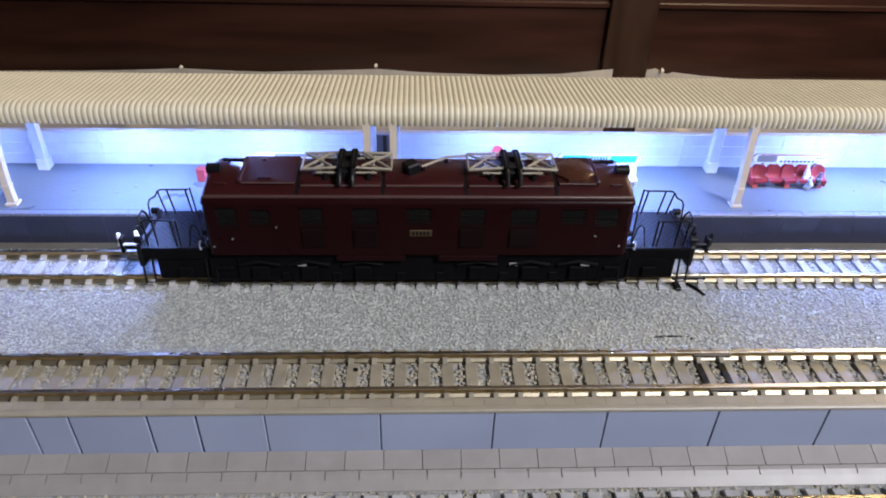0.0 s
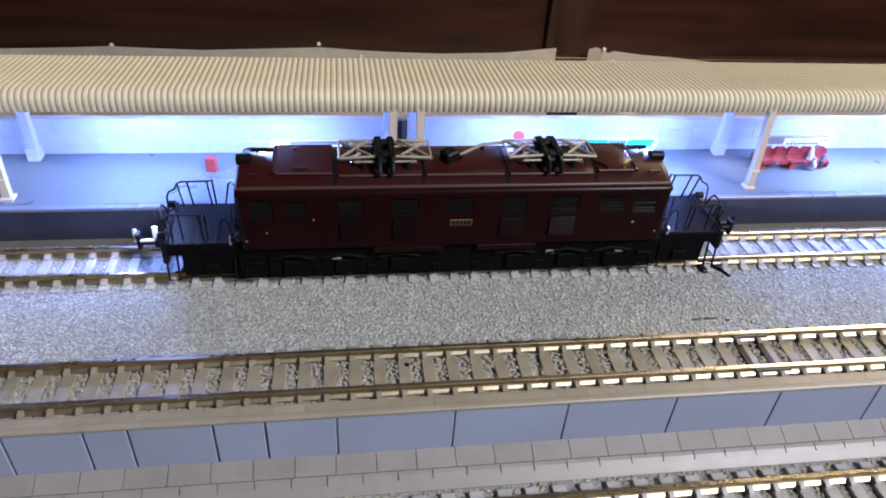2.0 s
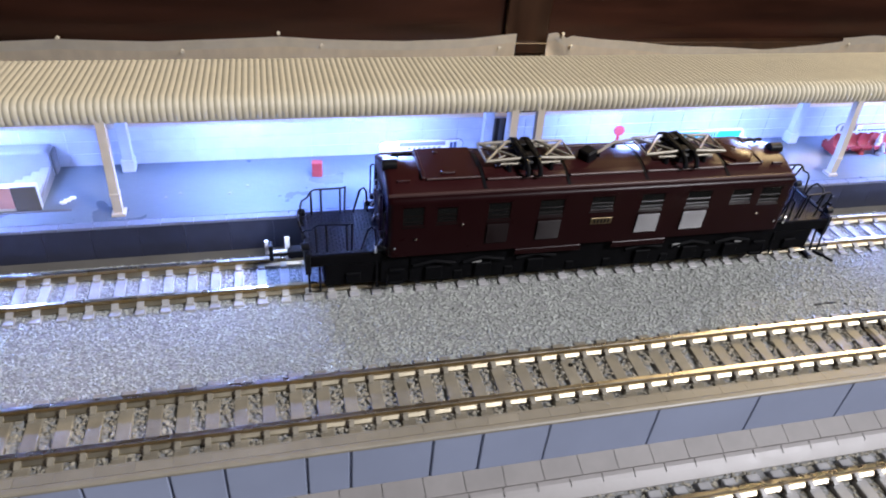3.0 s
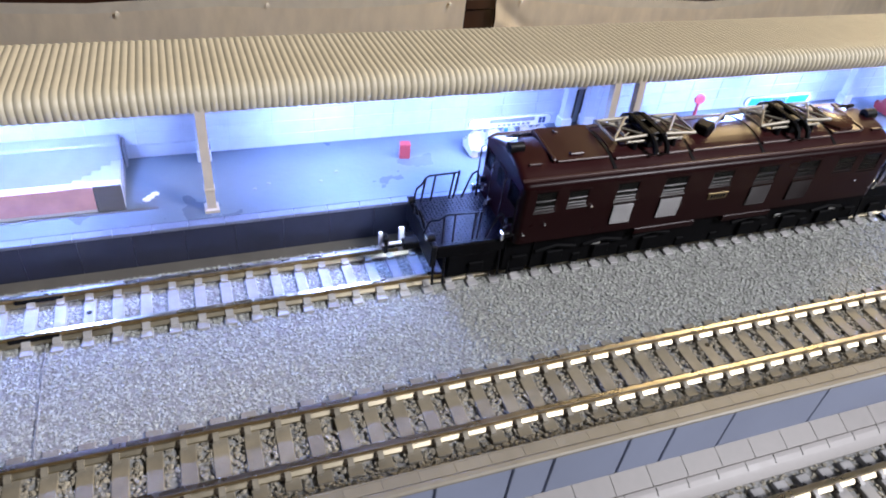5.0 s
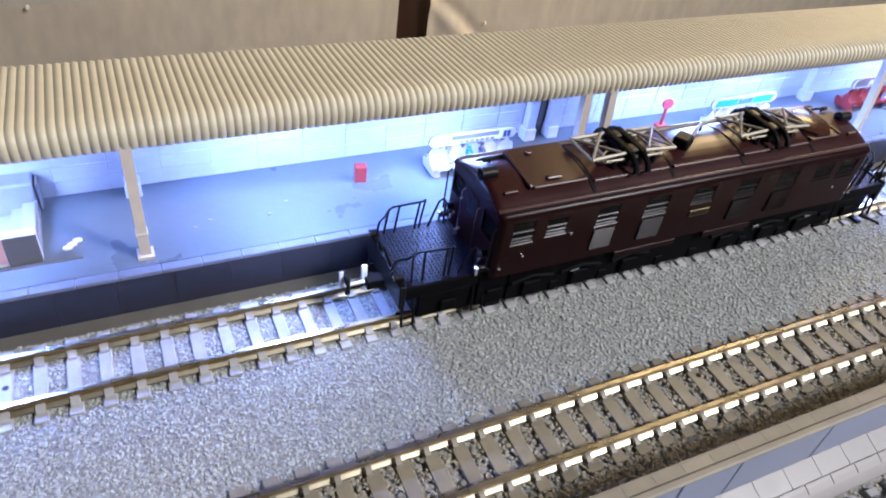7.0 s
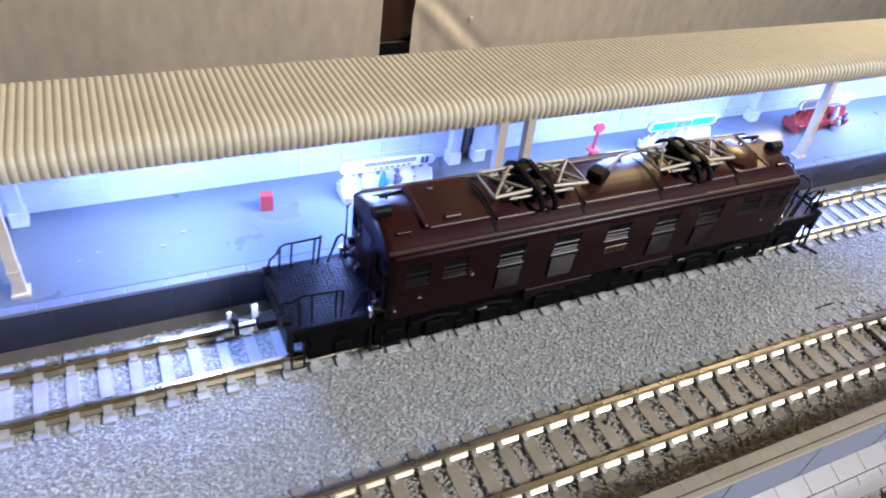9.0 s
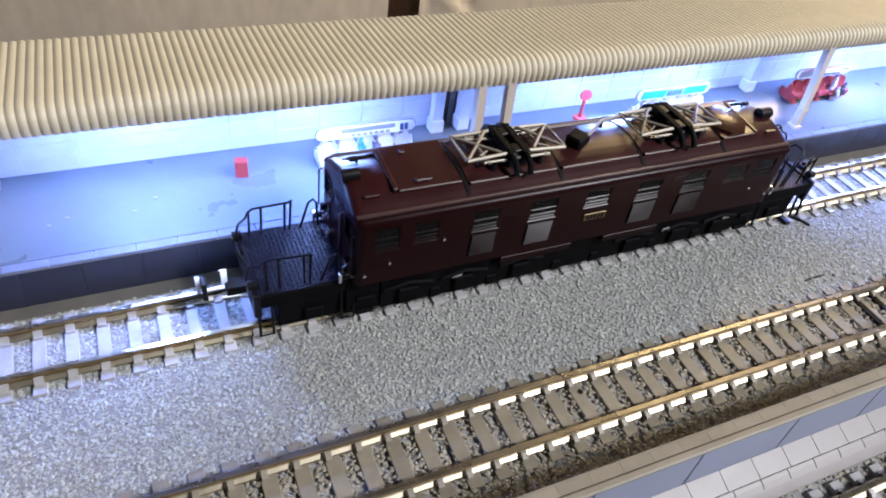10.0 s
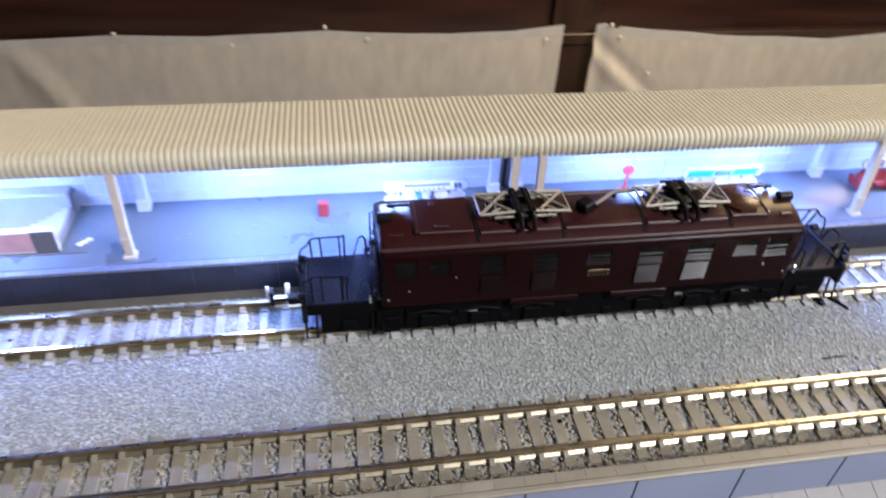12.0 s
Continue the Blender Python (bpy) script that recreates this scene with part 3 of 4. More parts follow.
SECTION = 183.0
for k in range(-2, 3):
    a = -9.6 + SECTION * k
    b = a + SECTION
    a2, b2 = max(a, X0), min(b, X1)
    if b2 - a2 < 5:
        continue
    c = thing("canopy", "cream corrugated platform canopy on posts with cool-white lamps", "canopy", (0, 0, 0), "canopy sections")
    ob = new("roof_sheet", roof_mesh(a2 + 0.005, b2 - 0.005))
    ob.parent = c
    for px in (a + 3.2, (a + b) / 2, b - 3.2):
        if a2 <= px <= b2:
            post(c, px)
    for lx in [c_ + s_ * LED_HALF for c_ in LED_PAIRS for s_ in (-1, 1)]:
        if a2 < lx < b2:
            bm = B()
            box(bm, lx - 6.0, lx + 6.0, 18.8, 22.0, 27.9, 28.7, 0.15)
            board = part("lamp_board", bm, M_DARKGREY, c, "small dark lamp board under the eave")
            bm = B()
            box(bm, lx - 5.4, lx + 5.4, 19.4, 21.0, 26.9, 27.9, 0.2)
            part("led", bm, M_LED, board, "glowing cool-white lamp")
            bm = B()
            box(bm, lx - 3.4, lx + 3.4, 19.4, 21.6, 28.7, 31.6, 0.1)
            part("bracket", bm, M_POST, board)


# ---- the locomotive ----
loco = thing("electric_locomotive", "dark brown model electric locomotive with two folded pantographs on track", "locomotive")
HB, ZB = 46.4, 8.9      # half length, lower edge
WIN = [(-43.6, -38.9, 16.2, 21.0), (-36.6, -32.0, 16.6, 20.6), (-25.9, -20.7, 16.6, 21.0), (-14.8, -9.0, 16.6, 21.0), (-3.2, 2.4, 17.2, 21.0),
       (8.4, 14.2, 16.6, 21.0), (19.4, 25.6, 16.6, 21.0), (30.4, 36.0, 17.0, 20.8), (37.8, 43.4, 16.4, 21.0)]
RC, ZW = 1.3, 21.75      # corner radius and top of the flat walls
LOUV = [(-25.8, -20.8, 11.0, 16.0), (-14.7, -9.2, 11.0, 16.0), (8.4, 14.0, 11.0, 16.0), (19.4, 25.4, 11.0, 16.0)]


def side_with_holes(bm, y, thick, holes, x0, x1, z0, z1):
    """A side plate with real window openings, cut as a grid of blocks."""
    xs = sorted({x0, x1, *[v for h in holes for v in h[:2]]})
    zs = sorted({z0, z1, *[v for h in holes for v in h[2:]]})
    inside = lambda x, z: any(h[0] < x < h[1] and h[2] < z < h[3] for h in holes)
    keep = {}
    for i, (a, b) in enumerate(zip(xs, xs[1:])):
        for k, (c, d) in enumerate(zip(zs, zs[1:])):
            keep[i, k] = not inside((a + b) / 2, (c + d) / 2)
    ya, yb = y, y + thick
    cache = {}

    def v(x, yy, z):
        key = (round(x, 3), round(yy, 3), round(z, 3))
        if key not in cache:
            cache[key] = bm.verts.new((x, yy, z))
        return cache[key]

    for (i, k), solid in keep.items():
        if not solid:
            continue
        a, b, c, d = xs[i], xs[i + 1], zs[k], zs[k + 1]
        bm.faces.new((v(a, ya, c), v(b, ya, c), v(b, ya, d), v(a, ya, d)))
        bm.faces.new((v(a, yb, d), v(b, yb, d), v(b, yb, c), v(a, yb, c)))
        if not keep.get((i - 1, k)):
            bm.faces.new((v(a, ya, c), v(a, ya, d), v(a, yb, d), v(a, yb, c)))
        if not keep.get((i + 1, k)):
            bm.faces.new((v(b, ya, d), v(b, ya, c), v(b, yb, c), v(b, yb, d)))
        if not keep.get((i, k - 1)):
            bm.faces.new((v(a, ya, c), v(a, yb, c), v(b, yb, c), v(b, ya, c)))
        if not keep.get((i, k + 1)):
            bm.faces.new((v(a, ya, d), v(b, ya, d), v(b, yb, d), v(a, yb, d)))


bm = B()
side_with_holes(bm, -9.7, 0.5, WIN, -HB + RC, HB - RC, ZB, ZW)
side_with_holes(bm, 9.2, 0.5, WIN, -HB + RC, HB - RC, ZB, ZW)
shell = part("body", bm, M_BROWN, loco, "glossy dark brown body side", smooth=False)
bm = B()
box(bm, -HB + 0.5, HB - 0.5, -9.1, 9.1, ZB, 9.6)
part("cab_floor", bm, M_BLACK, shell)
bm = B()
box(bm, -37.5, 29, -5.5, 5.5, 9.6, 21.6)
part("motor_block", bm, M_SOOT, shell, "dark machinery behind the windows")
for s in (-1, 1):
    for a, b, c, d in WIN:
        bm = B()
        y = s * 9.45
        t = 0.22
        for q in ((a, a + t, c, d), (b - t, b, c, d), (a + t, b - t, d - t, d), (a + t, b - t, c, c + t)):
            box(bm, q[0], q[1], y - 0.2, y + 0.2, q[2], q[3])
        w = part("window_frame", bm, M_BROWN, shell, "thin brown window frame")
        bm = B()
        for zz in (c + 0.5, c + 1.2, (c + d) / 2 + 0.2):
            prism(bm, [(s * 9.4, zz - 0.14), (s * 9.66, zz - 0.14), (s * 9.4, zz + 0.1)], a + t, b - t)
        part("sash_bar", bm, M_SASH, w, "grey metal sash bars")
        bm = B()
        prism(bm, [(s * 9.6, c - 0.14), (s * 9.86, c - 0.14), (s * 9.6, c + 0.08)], a, b)
        part("sill", bm, M_SASH, w, "grey metal sill")
        bm = B()
        box(bm, a + t, b - t, y - 0.06, y + 0.06, c + t, d - t)
        part("pane", bm, M_GLASS, w)
    for a, b, c, d in LOUV:
        bm = B()
        y = s * 9.72
        box(bm, a, b, min(y, y + s * 0.1), max(y, y + s * 0.1), c, d)
        n = 12
        for k in range(n):
            z = c + 0.25 + k * (d - c - 0.4) / n
            prism(bm, [(y + s * 0.1, z), (y + s * 0.4, z), (y + s * 0.1, z + 0.3)], a + 0.2, b - 0.2)
        part("louvre", bm, M_LOUVRE, shell, "grey metal ventilation louvre", smooth=False)
    bm = B()
    y = s * 9.74
    box(bm, -2.4, 2.5, min(y, y + s * 0.18), max(y, y + s * 0.18), 14.0, 15.6, 0.05)
    pl = part("number_plate", bm, M_BRASS, shell, "small brass number plate")
    bm = B()
    for k in range(5):
        box(bm, -1.8 + 0.8 * k, -1.35 + 0.8 * k, min(y + s * 0.19, y + s * 0.26), max(y + s * 0.19, y + s * 0.26), 14.35, 15.25)
    part("bar", bm, M_BLACK, pl)
    # gutter, rain strips above the windows, handrail knobs, step boards
    bm = B()
    tube(bm, [(-HB + 0.3, s * 8.1, 22.75), (-HB + 1.4, s * 8.4, 23.02), (0, s * 8.4, 23.04), (HB - 1.4, s * 8.4, 23.02), (HB - 0.3, s * 8.1, 22.75)], 0.42, 12)
    part("gutter", bm, M_GUTTER_SHINE, loco, "brown rain gutter, paler for its highlight")
    for a, b, c, d in WIN:
        bm = B()
        box(bm, a - 0.2, b + 0.2, min(s * 9.7, s * 9.9), max(s * 9.7, s * 9.9), d + 0.12, d + 0.32)
        part("rain_strip", bm, M_BROWN, shell)
    for kx, kz in ((-44.9, 11.4), (44.2, 11.6), (-40.6, 13.4), (-31.0, 16.4), (38.5, 14.2)):
        bm = B()
        cyl(bm, (kx, s * 9.9, kz), "y", 0.26, 0.5, 10)
        part("knob", bm, M_SILVER, shell, "small bright metal knob")
    for a, b in ((-18.6, -3.4), (4.0, 17.2)):
        bm = B()
        box(bm, a, b, min(s * 8.9, s * 9.9), max(s * 8.9, s * 9.9), 7.3, 8.75, 0.12)
        part("side_box", bm, M_BROWN, loco, "brown equipment box below the body side")
    for kx in (-27.6, 20.2, 36.6):
        bm = B()
        box(bm, kx, kx + 2.0, min(s * 9.0, s * 9.2), max(s * 9.0, s * 9.2), 5.4, 6.3, 0.05)
        part("label_plate", bm, M_PALEPLATE, loco, "tiny pale plate on the underframe")

# cab fronts with door, windows and handrails
for s in (-1, 1):
    bm = B()
    x = s * HB
    FW = [(-8.1, -4.0, 16.4, 20.7), (-2.1, 2.1, 10.2, 20.6), (4.0, 8.1, 16.4, 20.7)]
    tmp = B()
    side_with_holes(tmp, 0.0, 0.5, [FW[0], FW[2]], -9.7 + RC, 9.7 - RC, ZB, ZW)
    for v in tmp.verts:
        v.co = Vector((x - s * v.co.y, v.co.x, v.co.z))
    front = part("cab_front", tmp, M_BROWN, loco, "dark brown flat cab front", smooth=False)
    bm.free()
    for yy in (-1, 1):
        bm = B()
        arc = [(x - s * (RC - RC * math.sin(a)), yy * (9.7 - RC + RC * math.cos(a))) for a in [k * math.pi / 12 for k in range(7)]]
        arc += [(x - s * (RC - (RC - 0.5) * math.sin(a)), yy * (9.7 - RC + (RC - 0.5) * math.cos(a))) for a in [k * math.pi / 12 for k in range(6, -1, -1)]]
        rings = [[bm.verts.new((u, v, z)) for u, v in arc] for z in (ZB, ZW)]
        for k in range(len(arc)):
            bm.faces.new((rings[0][k], rings[0][(k + 1) % len(arc)], rings[1][(k + 1) % len(arc)], rings[1][k]))
        bm.faces.new(rings[0])
        bm.faces.new(rings[1])
        part("cab_corner", bm, M_BROWN, front, "rounded dark brown cab corner")
    bm = B()
    box(bm, min(x, x + s * 0.25), max(x, x + s * 0.25), -2.1, 2.1, 9.4, 21.0, 0.1)
    door = part("door", bm, M_BROWN, front, "narrow brown cab door")
    bm = B()
    box(bm, min(x + s * 0.26, x + s * 0.32), max(x + s * 0.26, x + s * 0.32), -1.4, 1.4, 16.6, 20.4)
    part("pane", bm, M_GLASS, door)
    for q in (FW[0], FW[2]):
        bm = B()
        box(bm, x - s * 0.3 - 0.06, x - s * 0.3 + 0.06, q[0], q[1], q[2], q[3])
        part("pane", bm, M_GLASS, front)
        bm = B()
        t = 0.28
        for a, b, c, d in ((q[0], q[0] + t, q[2], q[3]), (q[1] - t, q[1], q[2], q[3]), (q[0], q[1], q[3] - t, q[3]), (q[0], q[1], q[2], q[2] + t)):
            box(bm, min(x, x + s * 0.2), max(x, x + s * 0.2), a, b, c, d)
        part("window_frame", bm, M_LOUVRE, front)
    for yy in (-9.2, -3.0, 3.0, 9.2):
        bm = B()
        tube(bm, [(x + s * 0.1, yy, 11.0), (x + s * 0.8, yy, 11.4), (x + s * 0.8, yy, 19.8), (x + s * 0.1, yy, 20.2)], 0.17, 6)
        part("handrail", bm, M_BLACK if abs(yy) > 5 else M_SILVER, front)
    for yy, zz in ((2.6, 10.9), (3.4, 10.1), (5.6, 12.4), (-6.4, 10.6)):
        bm = B()
        tube(bm, [(x + s * 0.2, yy, zz + 0.5), (x + s * 1.0, yy, zz), (x + s * 1.1, yy - 0.2, zz - 0.7)], 0.33, 8)
        part("hose_tap", bm, M_SILVER, front, "small bright metal tap")
    for yy in (-7.2, 7.2):
        bm = B()
        cyl(bm, (x + s * 0.6, yy, 13.2), "x", 0.75, 1.2, 12)
        ml = part("marker_lamp", bm, M_BLACK, front)
        bm = B()
        cyl(bm, (x + s * 1.25, yy, 13.2), "x", 0.55, 0.12, 12)
        part("lens", bm, M_SILVER, ml)

# roof: shoulders, raised crown panels between the dark seams, end caps
arch = lambda y: 9.22 + math.sqrt(16.0 ** 2 - y * y)      # the roof's round section
half = [(9.7, ZW), (9.62, 22.1), (9.3, 22.55), (8.75, 22.85), (8.2, 22.96)] + [(y, arch(y)) for y in (7.4, 6.4, 5.2, 4.0, 2.7, 1.3)]
outline = half + [(0, arch(0))] + [(-y, z) for y, z in reversed(half)]
ENDS = [(HB, 0.945, 0.74), (HB - 0.25, 0.975, 0.86), (HB - 0.7, 0.995, 0.96), (HB - 1.4, 1.0, 1.0)]
stations = [(-x, w, h) for x, w, h in ENDS] + ENDS[::-1]
bm = B()
rings = [[bm.verts.new((x, y * w, ZW + (z - ZW) * h)) for y, z in outline] for x, w, h in stations]
m = len(outline)
for a, b in zip(rings, rings[1:]):
    for k in range(m):
        f = bm.faces.new((a[k], a[(k + 1) % m], b[(k + 1) % m], b[k]))
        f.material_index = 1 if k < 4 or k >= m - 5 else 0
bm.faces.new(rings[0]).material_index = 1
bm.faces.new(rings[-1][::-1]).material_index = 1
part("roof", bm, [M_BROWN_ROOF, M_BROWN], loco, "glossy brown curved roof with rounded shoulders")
for a, b in ((-25.9, -8.4), (-7.7, 9.4), (10.2, 29.0)):
    bm = B()
    pr = [(y, arch(y) + 0.3) for y in (5.9, 4.6, 3.2, 1.6, 0, -1.6, -3.2, -4.6, -5.9)] + [(-5.9, 23.6), (5.9, 23.6)]
    prism(bm, pr, a, b)
    bmesh.ops.bevel(bm, geom=bm.edges[:], offset=0.12, segments=1, affect="EDGES")
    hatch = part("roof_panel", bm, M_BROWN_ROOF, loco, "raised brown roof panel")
    bm = B()
    for s in (-1, 1):
        tube(bm, [(a + 0.3, s * 6.0, 24.4), (b - 0.3, s * 6.0, 24.4)], 0.3, 10)
    part("edge_strip", bm, M_GUTTER_SHINE, hatch, "paler brown edge strip")
bm = B()
for x in (-26.3, -8.05, 9.8, 29.4):
    prism(bm, [(y, arch(y) + 0.14) for y in (8.0, 7.0, 6.0, 4.5, 3.0, 1.5, 0, -1.5, -3.0, -4.5, -6.0, -7.0, -8.0)] + [(-7.6, 22.9), (7.6, 22.9)], x - 0.36, x + 0.36)
part("roof_seam", bm, M_BLACK, loco, "dark seams across the roof")
hatch_top = lambda y: 25.3 + 0.07 * y                    # a flat lid, tilted a little to the front
for s in (-1, 1):
    span = lambda u, v: (min(s * u, s * v), max(s * u, s * v))
    bm = B()
    prism(bm, [(y, hatch_top(y)) for y in (5.2, 0.0, -5.3)] + [(-5.3, 24.1), (-5.0, 23.8), (5.0, 23.8)], *span(38.3, 26.9 if s < 0 else 29.9))
    bmesh.ops.bevel(bm, geom=[e for e in bm.edges if abs(e.verts[0].co.x - e.verts[1].co.x) < 0.1], offset=0.15, segments=1, affect="EDGES")
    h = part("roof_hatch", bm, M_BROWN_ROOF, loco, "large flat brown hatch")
    bm = B()
    prism(bm, [(4.9, 25.1), (4.9, 25.9), (-5.45, 25.18), (-5.45, 23.9), (4.9, 24.3)], *span(39.15, 38.25))
    bmesh.ops.bevel(bm, geom=bm.edges[:], offset=0.2, segments=1, affect="EDGES")
    part("hatch_edge", bm, M_BROWN_ROOF, h, "thick glossy edge of the hatch")
    bm = B()
    box(bm, *span(38.2, 27 if s < 0 else 30), -5.75, -5.32, 24.55, 24.95, 0.12)
    part("hatch_rim", bm, M_GUTTER_SHINE, h, "paler front rim of the hatch")
    if s < 0:
        for x, y, w in ((-34.6, 3.4, 0.5), (-33.4, -4.0, 1.5)):
            bm = B()
            box(bm, x - w, x + w, y - 0.5, y + 0.5, hatch_top(y) - 0.05, hatch_top(y) + 0.5, 0.18)
            part("ventilator", bm, M_BROWN_ROOF, h, "small box ventilator")
bm = B()
DX, DY = 34.0, -0.7
pts = [(4.7 * math.cos(math.tau * (k + 0.5) / 8), 4.9 * math.sin(math.tau * (k + 0.5) / 8)) for k in range(8)]
lo, hi, top = [[bm.verts.new((DX + x * f, DY + y * f, z + 0.05 * y)) for x, y in pts] for f, z in ((1.0, 24.6), (0.97, 25.75), (0.8, 26.15))]
for q, w in ((lo, hi), (hi, top)):
    for k in range(8):
        bm.faces.new((q[k], q[(k + 1) % 8], w[(k + 1) % 8], w[k]))
bm.faces.new(top)
bm.faces.new(lo[::-1])
part("roof_dome", bm, M_DOME, loco, "octagonal orange-brown roof cover")
for pts_, r_ in (
                 ([(-44.4, 5.2, 24.2), (-41.5, 5.0, 24.6), (-38.6, 4.8, 24.8)], 0.3), ([(44.4, 5.2, 24.2), (41.5, 5.0, 24.6), (36.0, 4.8, 24.7)], 0.3)):
    bm = B()
    tube(bm, pts_, r_, 8)
    part("roof_pipe", bm, M_BLACK if r_ == 0.3 else M_GUTTER_SHINE, loco, "thin roof pipe")
for s in (-1, 1):
    bm = B()
    cyl(bm, (s * 44.9, -0.5, 25.5), "x", 1.2, 2.9, 18)
    box(bm, s * 44.9 - 1.2, s * 44.9 + 1.2, -1.6, 0.6, 23.3, 25.4, 0.2)
    hl = part("headlight", bm, M_BLACK, loco, "round roof headlight")
    bm = B()
    cyl(bm, (s * 46.4, -0.5, 25.5), "x", 1.0, 0.14, 16)
    part("lens", bm, M_GLASS, hl)
    bm = B()
    tube(bm, [(s * 42.5, 3.4, 24.6), (s * 42.5, 3.4, 25.6), (s * 40.6, 3.6, 25.7)], 0.28, 6)
    cyl(bm, (s * 43.2, 3.4, 25.6), "x", 0.45, 1.2, 10)
    part("whistle", bm, M_BLACK, loco, "small black roof whistle")
    bm = B()
    box(bm, s * 42.8 - 1.3, s * 42.8 + 1.3, -5.7, -5.1, 24.0, 24.75, 0.1)
    part("roof_step", bm, M_BROWN_ROOF, loco)
bm = B()
box(bm, -1.6, 1.6, -1.6, 1.6, 0, 2.7, 0.35)
bmesh.ops.transform(bm, matrix=Matrix.Translation((-1.9, -1.0, 24.9)) @ Matrix.Rotation(0.5, 4, "Z") @ Matrix.Rotation(-0.12, 4, "Y"), verts=bm.verts)
part("arrester_box", bm, M_BLACK, loco, "small black lightning arrester box")
bm = B()
tube(bm, [(0.2, -0.9, 26.3), (3.0, 1.0, 26.6), (5.8, 2.8, 26.8), (10.4, 3.4, 26.9)], 0.34, 8)
bus = part("busbar", bm, M_PANTO, loco, "grey metal roof conductor")
for x, y in ((0.6, -0.7), (5.8, 2.8)):
    bm = B()
    cyl(bm, (x, y, 26.0), "z", 0.55, 0.9, 10, r2=0.4)
    part("insulator", bm, M_BLACK, bus)


def pantograph(cx):
    """Folded pantograph: base frame, two lattices that spread to both sides, a heavy black head across the middle."""
    p = pantograph_base(cx)
    bars = [((-6.5, y * 3.9, 26.45), (6.5, y * 3.9, 26.45), 0.26, "base_bar") for y in (-1, 1)]
    bars += [((x * 5.6, -4.2, 26.45), (x * 5.6, 4.2, 26.45), 0.26, "base_bar") for x in (-1, 1)]
    for s in (-1, 1):
        bars += [((s * 9.6, -3.8, 27.1), (s * 9.6, 3.8, 27.1), 0.24, "arm_bar"), ((s * 4.6, -1.4, 27.2), (s * 6.8, -2.6, 27.0), 0.2, "arm_bar")]
        for y in (-1, 1):
            bars += [((s * 1.4, y * 3.5, 27.5), (s * 9.6, y * 3.7, 27.15), 0.34, "arm_bar"),
                     ((s * 9.4, y * 3.5, 27.2), (s * 3.2, -y * 3.3, 27.7), 0.3, "arm_bar"),
                     ((s * 8.6, y * 3.2, 26.7), (s * 1.6, y * 2.4, 26.5), 0.24, "arm_bar")]
    for p0, p1, r, n in bars:
        bm = B()
        tube(bm, [p0, p1], r, 6)
        part(n, bm, M_PANTO, p)
    for s in (-1, 1):
        bm = B()
        x = s * 1.35
        tube(bm, [(x, -6.9, 25.0), (x, -6.2, 26.5), (x, -4.8, 27.3), (x, -3.2, 27.6), (x, 3.2, 27.6), (x, 4.8, 27.3), (x, 6.2, 26.5), (x, 6.9, 25.0)], 0.55, 8)
        cs = part("collector_strip", bm, M_BLACK, p, "black collector strip with drooping horns")
        bm = B()
        box(bm, x - 0.7, x + 0.7, -4.4, 4.4, 27.65, 28.1, 0.15)
        part("carbon", bm, M_SOOT, cs)
    for y in (-2.6, 2.6):
        bm = B()
        box(bm, -2.3, 2.3, y - 1.1, y + 1.1, 27.2, 27.9, 0.15)
        part("head_carrier", bm, M_BLACK, p)
        bm = B()
        cyl(bm, (0, y * 1.25, 26.7), "x", 0.6, 5.0, 10)
        part("spring", bm, M_BLACK, p)
    bm = B()
    box(bm, -2.0, 2.0, -4.4, 4.4, 24.8, 27.0, 0.3)
    part("drive_box", bm, M_BLACK, p)
    for sx in (-1, 1):
        for sy in (-1, 1):
            bm = B()
            cyl(bm, (sx * 4.6, sy * 3.9, 25.5), "z", 0.75, 1.9, 12, r2=0.5)
            part("insulator", bm, M_BLACK, p, "small dark insulator")


def pantograph_base(cx):
    bm = B()
    box(bm, -7.2, 7.2, -3.4, 3.4, 24.7, 25.7, 0.1)
    return part("pantograph", bm, M_BROWN_ROOF, loco, "folded grey pantograph with a black head", at=(cx, 0, 0))


pantograph(-15.9)
pantograph(20.0)

# underframe, wheels, decks and couplings
bm = B()
box(bm, -HB + 1, HB - 1, -6.6, 6.6, 3.2, 9.0)
under = part("underframe", bm, M_SOOT, loco, "black underframe and truck frames")
for s in (-1, 1):
    bm = B()
    y = s * 7.6
    prism(bm, [(min(y, y + s), 1.1), (max(y, y + s), 1.1), (max(y, y + s), 8.8), (min(y, y + s), 8.8)], -41, 41)
    for k, x in enumerate((-36, -25, -13, 13, 25, 36)):
        box(bm, x - 1.9, x + 1.9, min(y + s, y + s * 1.7), max(y + s, y + s * 1.7), 1.6, 5.2, 0.2)
        tube(bm, [(x - 4.6, y + s * 1.3, 5.6), (x, y + s * 1.4, 6.6), (x + 4.6, y + s * 1.3, 5.6)], 0.45, 6)
    for x in (-30.5, -19, -4.5, 4.5, 19, 30.5):
        box(bm, x - 1.0, x + 1.0, min(y, y + s * 1.3), max(y, y + s * 1.3), 0.9, 3.4, 0.2)
    part("truck_frame", bm, M_SOOT, under)
    for x in (-36, -25, -13, 13, 25, 36):
        bm = B()
        cyl(bm, (x, s * 4.9, 4.1), "y", 4.05, 1.5, 28)
        cyl(bm, (x, s * 4.3, 4.1), "y", 4.5, 0.4, 28)
        part("wheel", bm, M_SOOT, under)
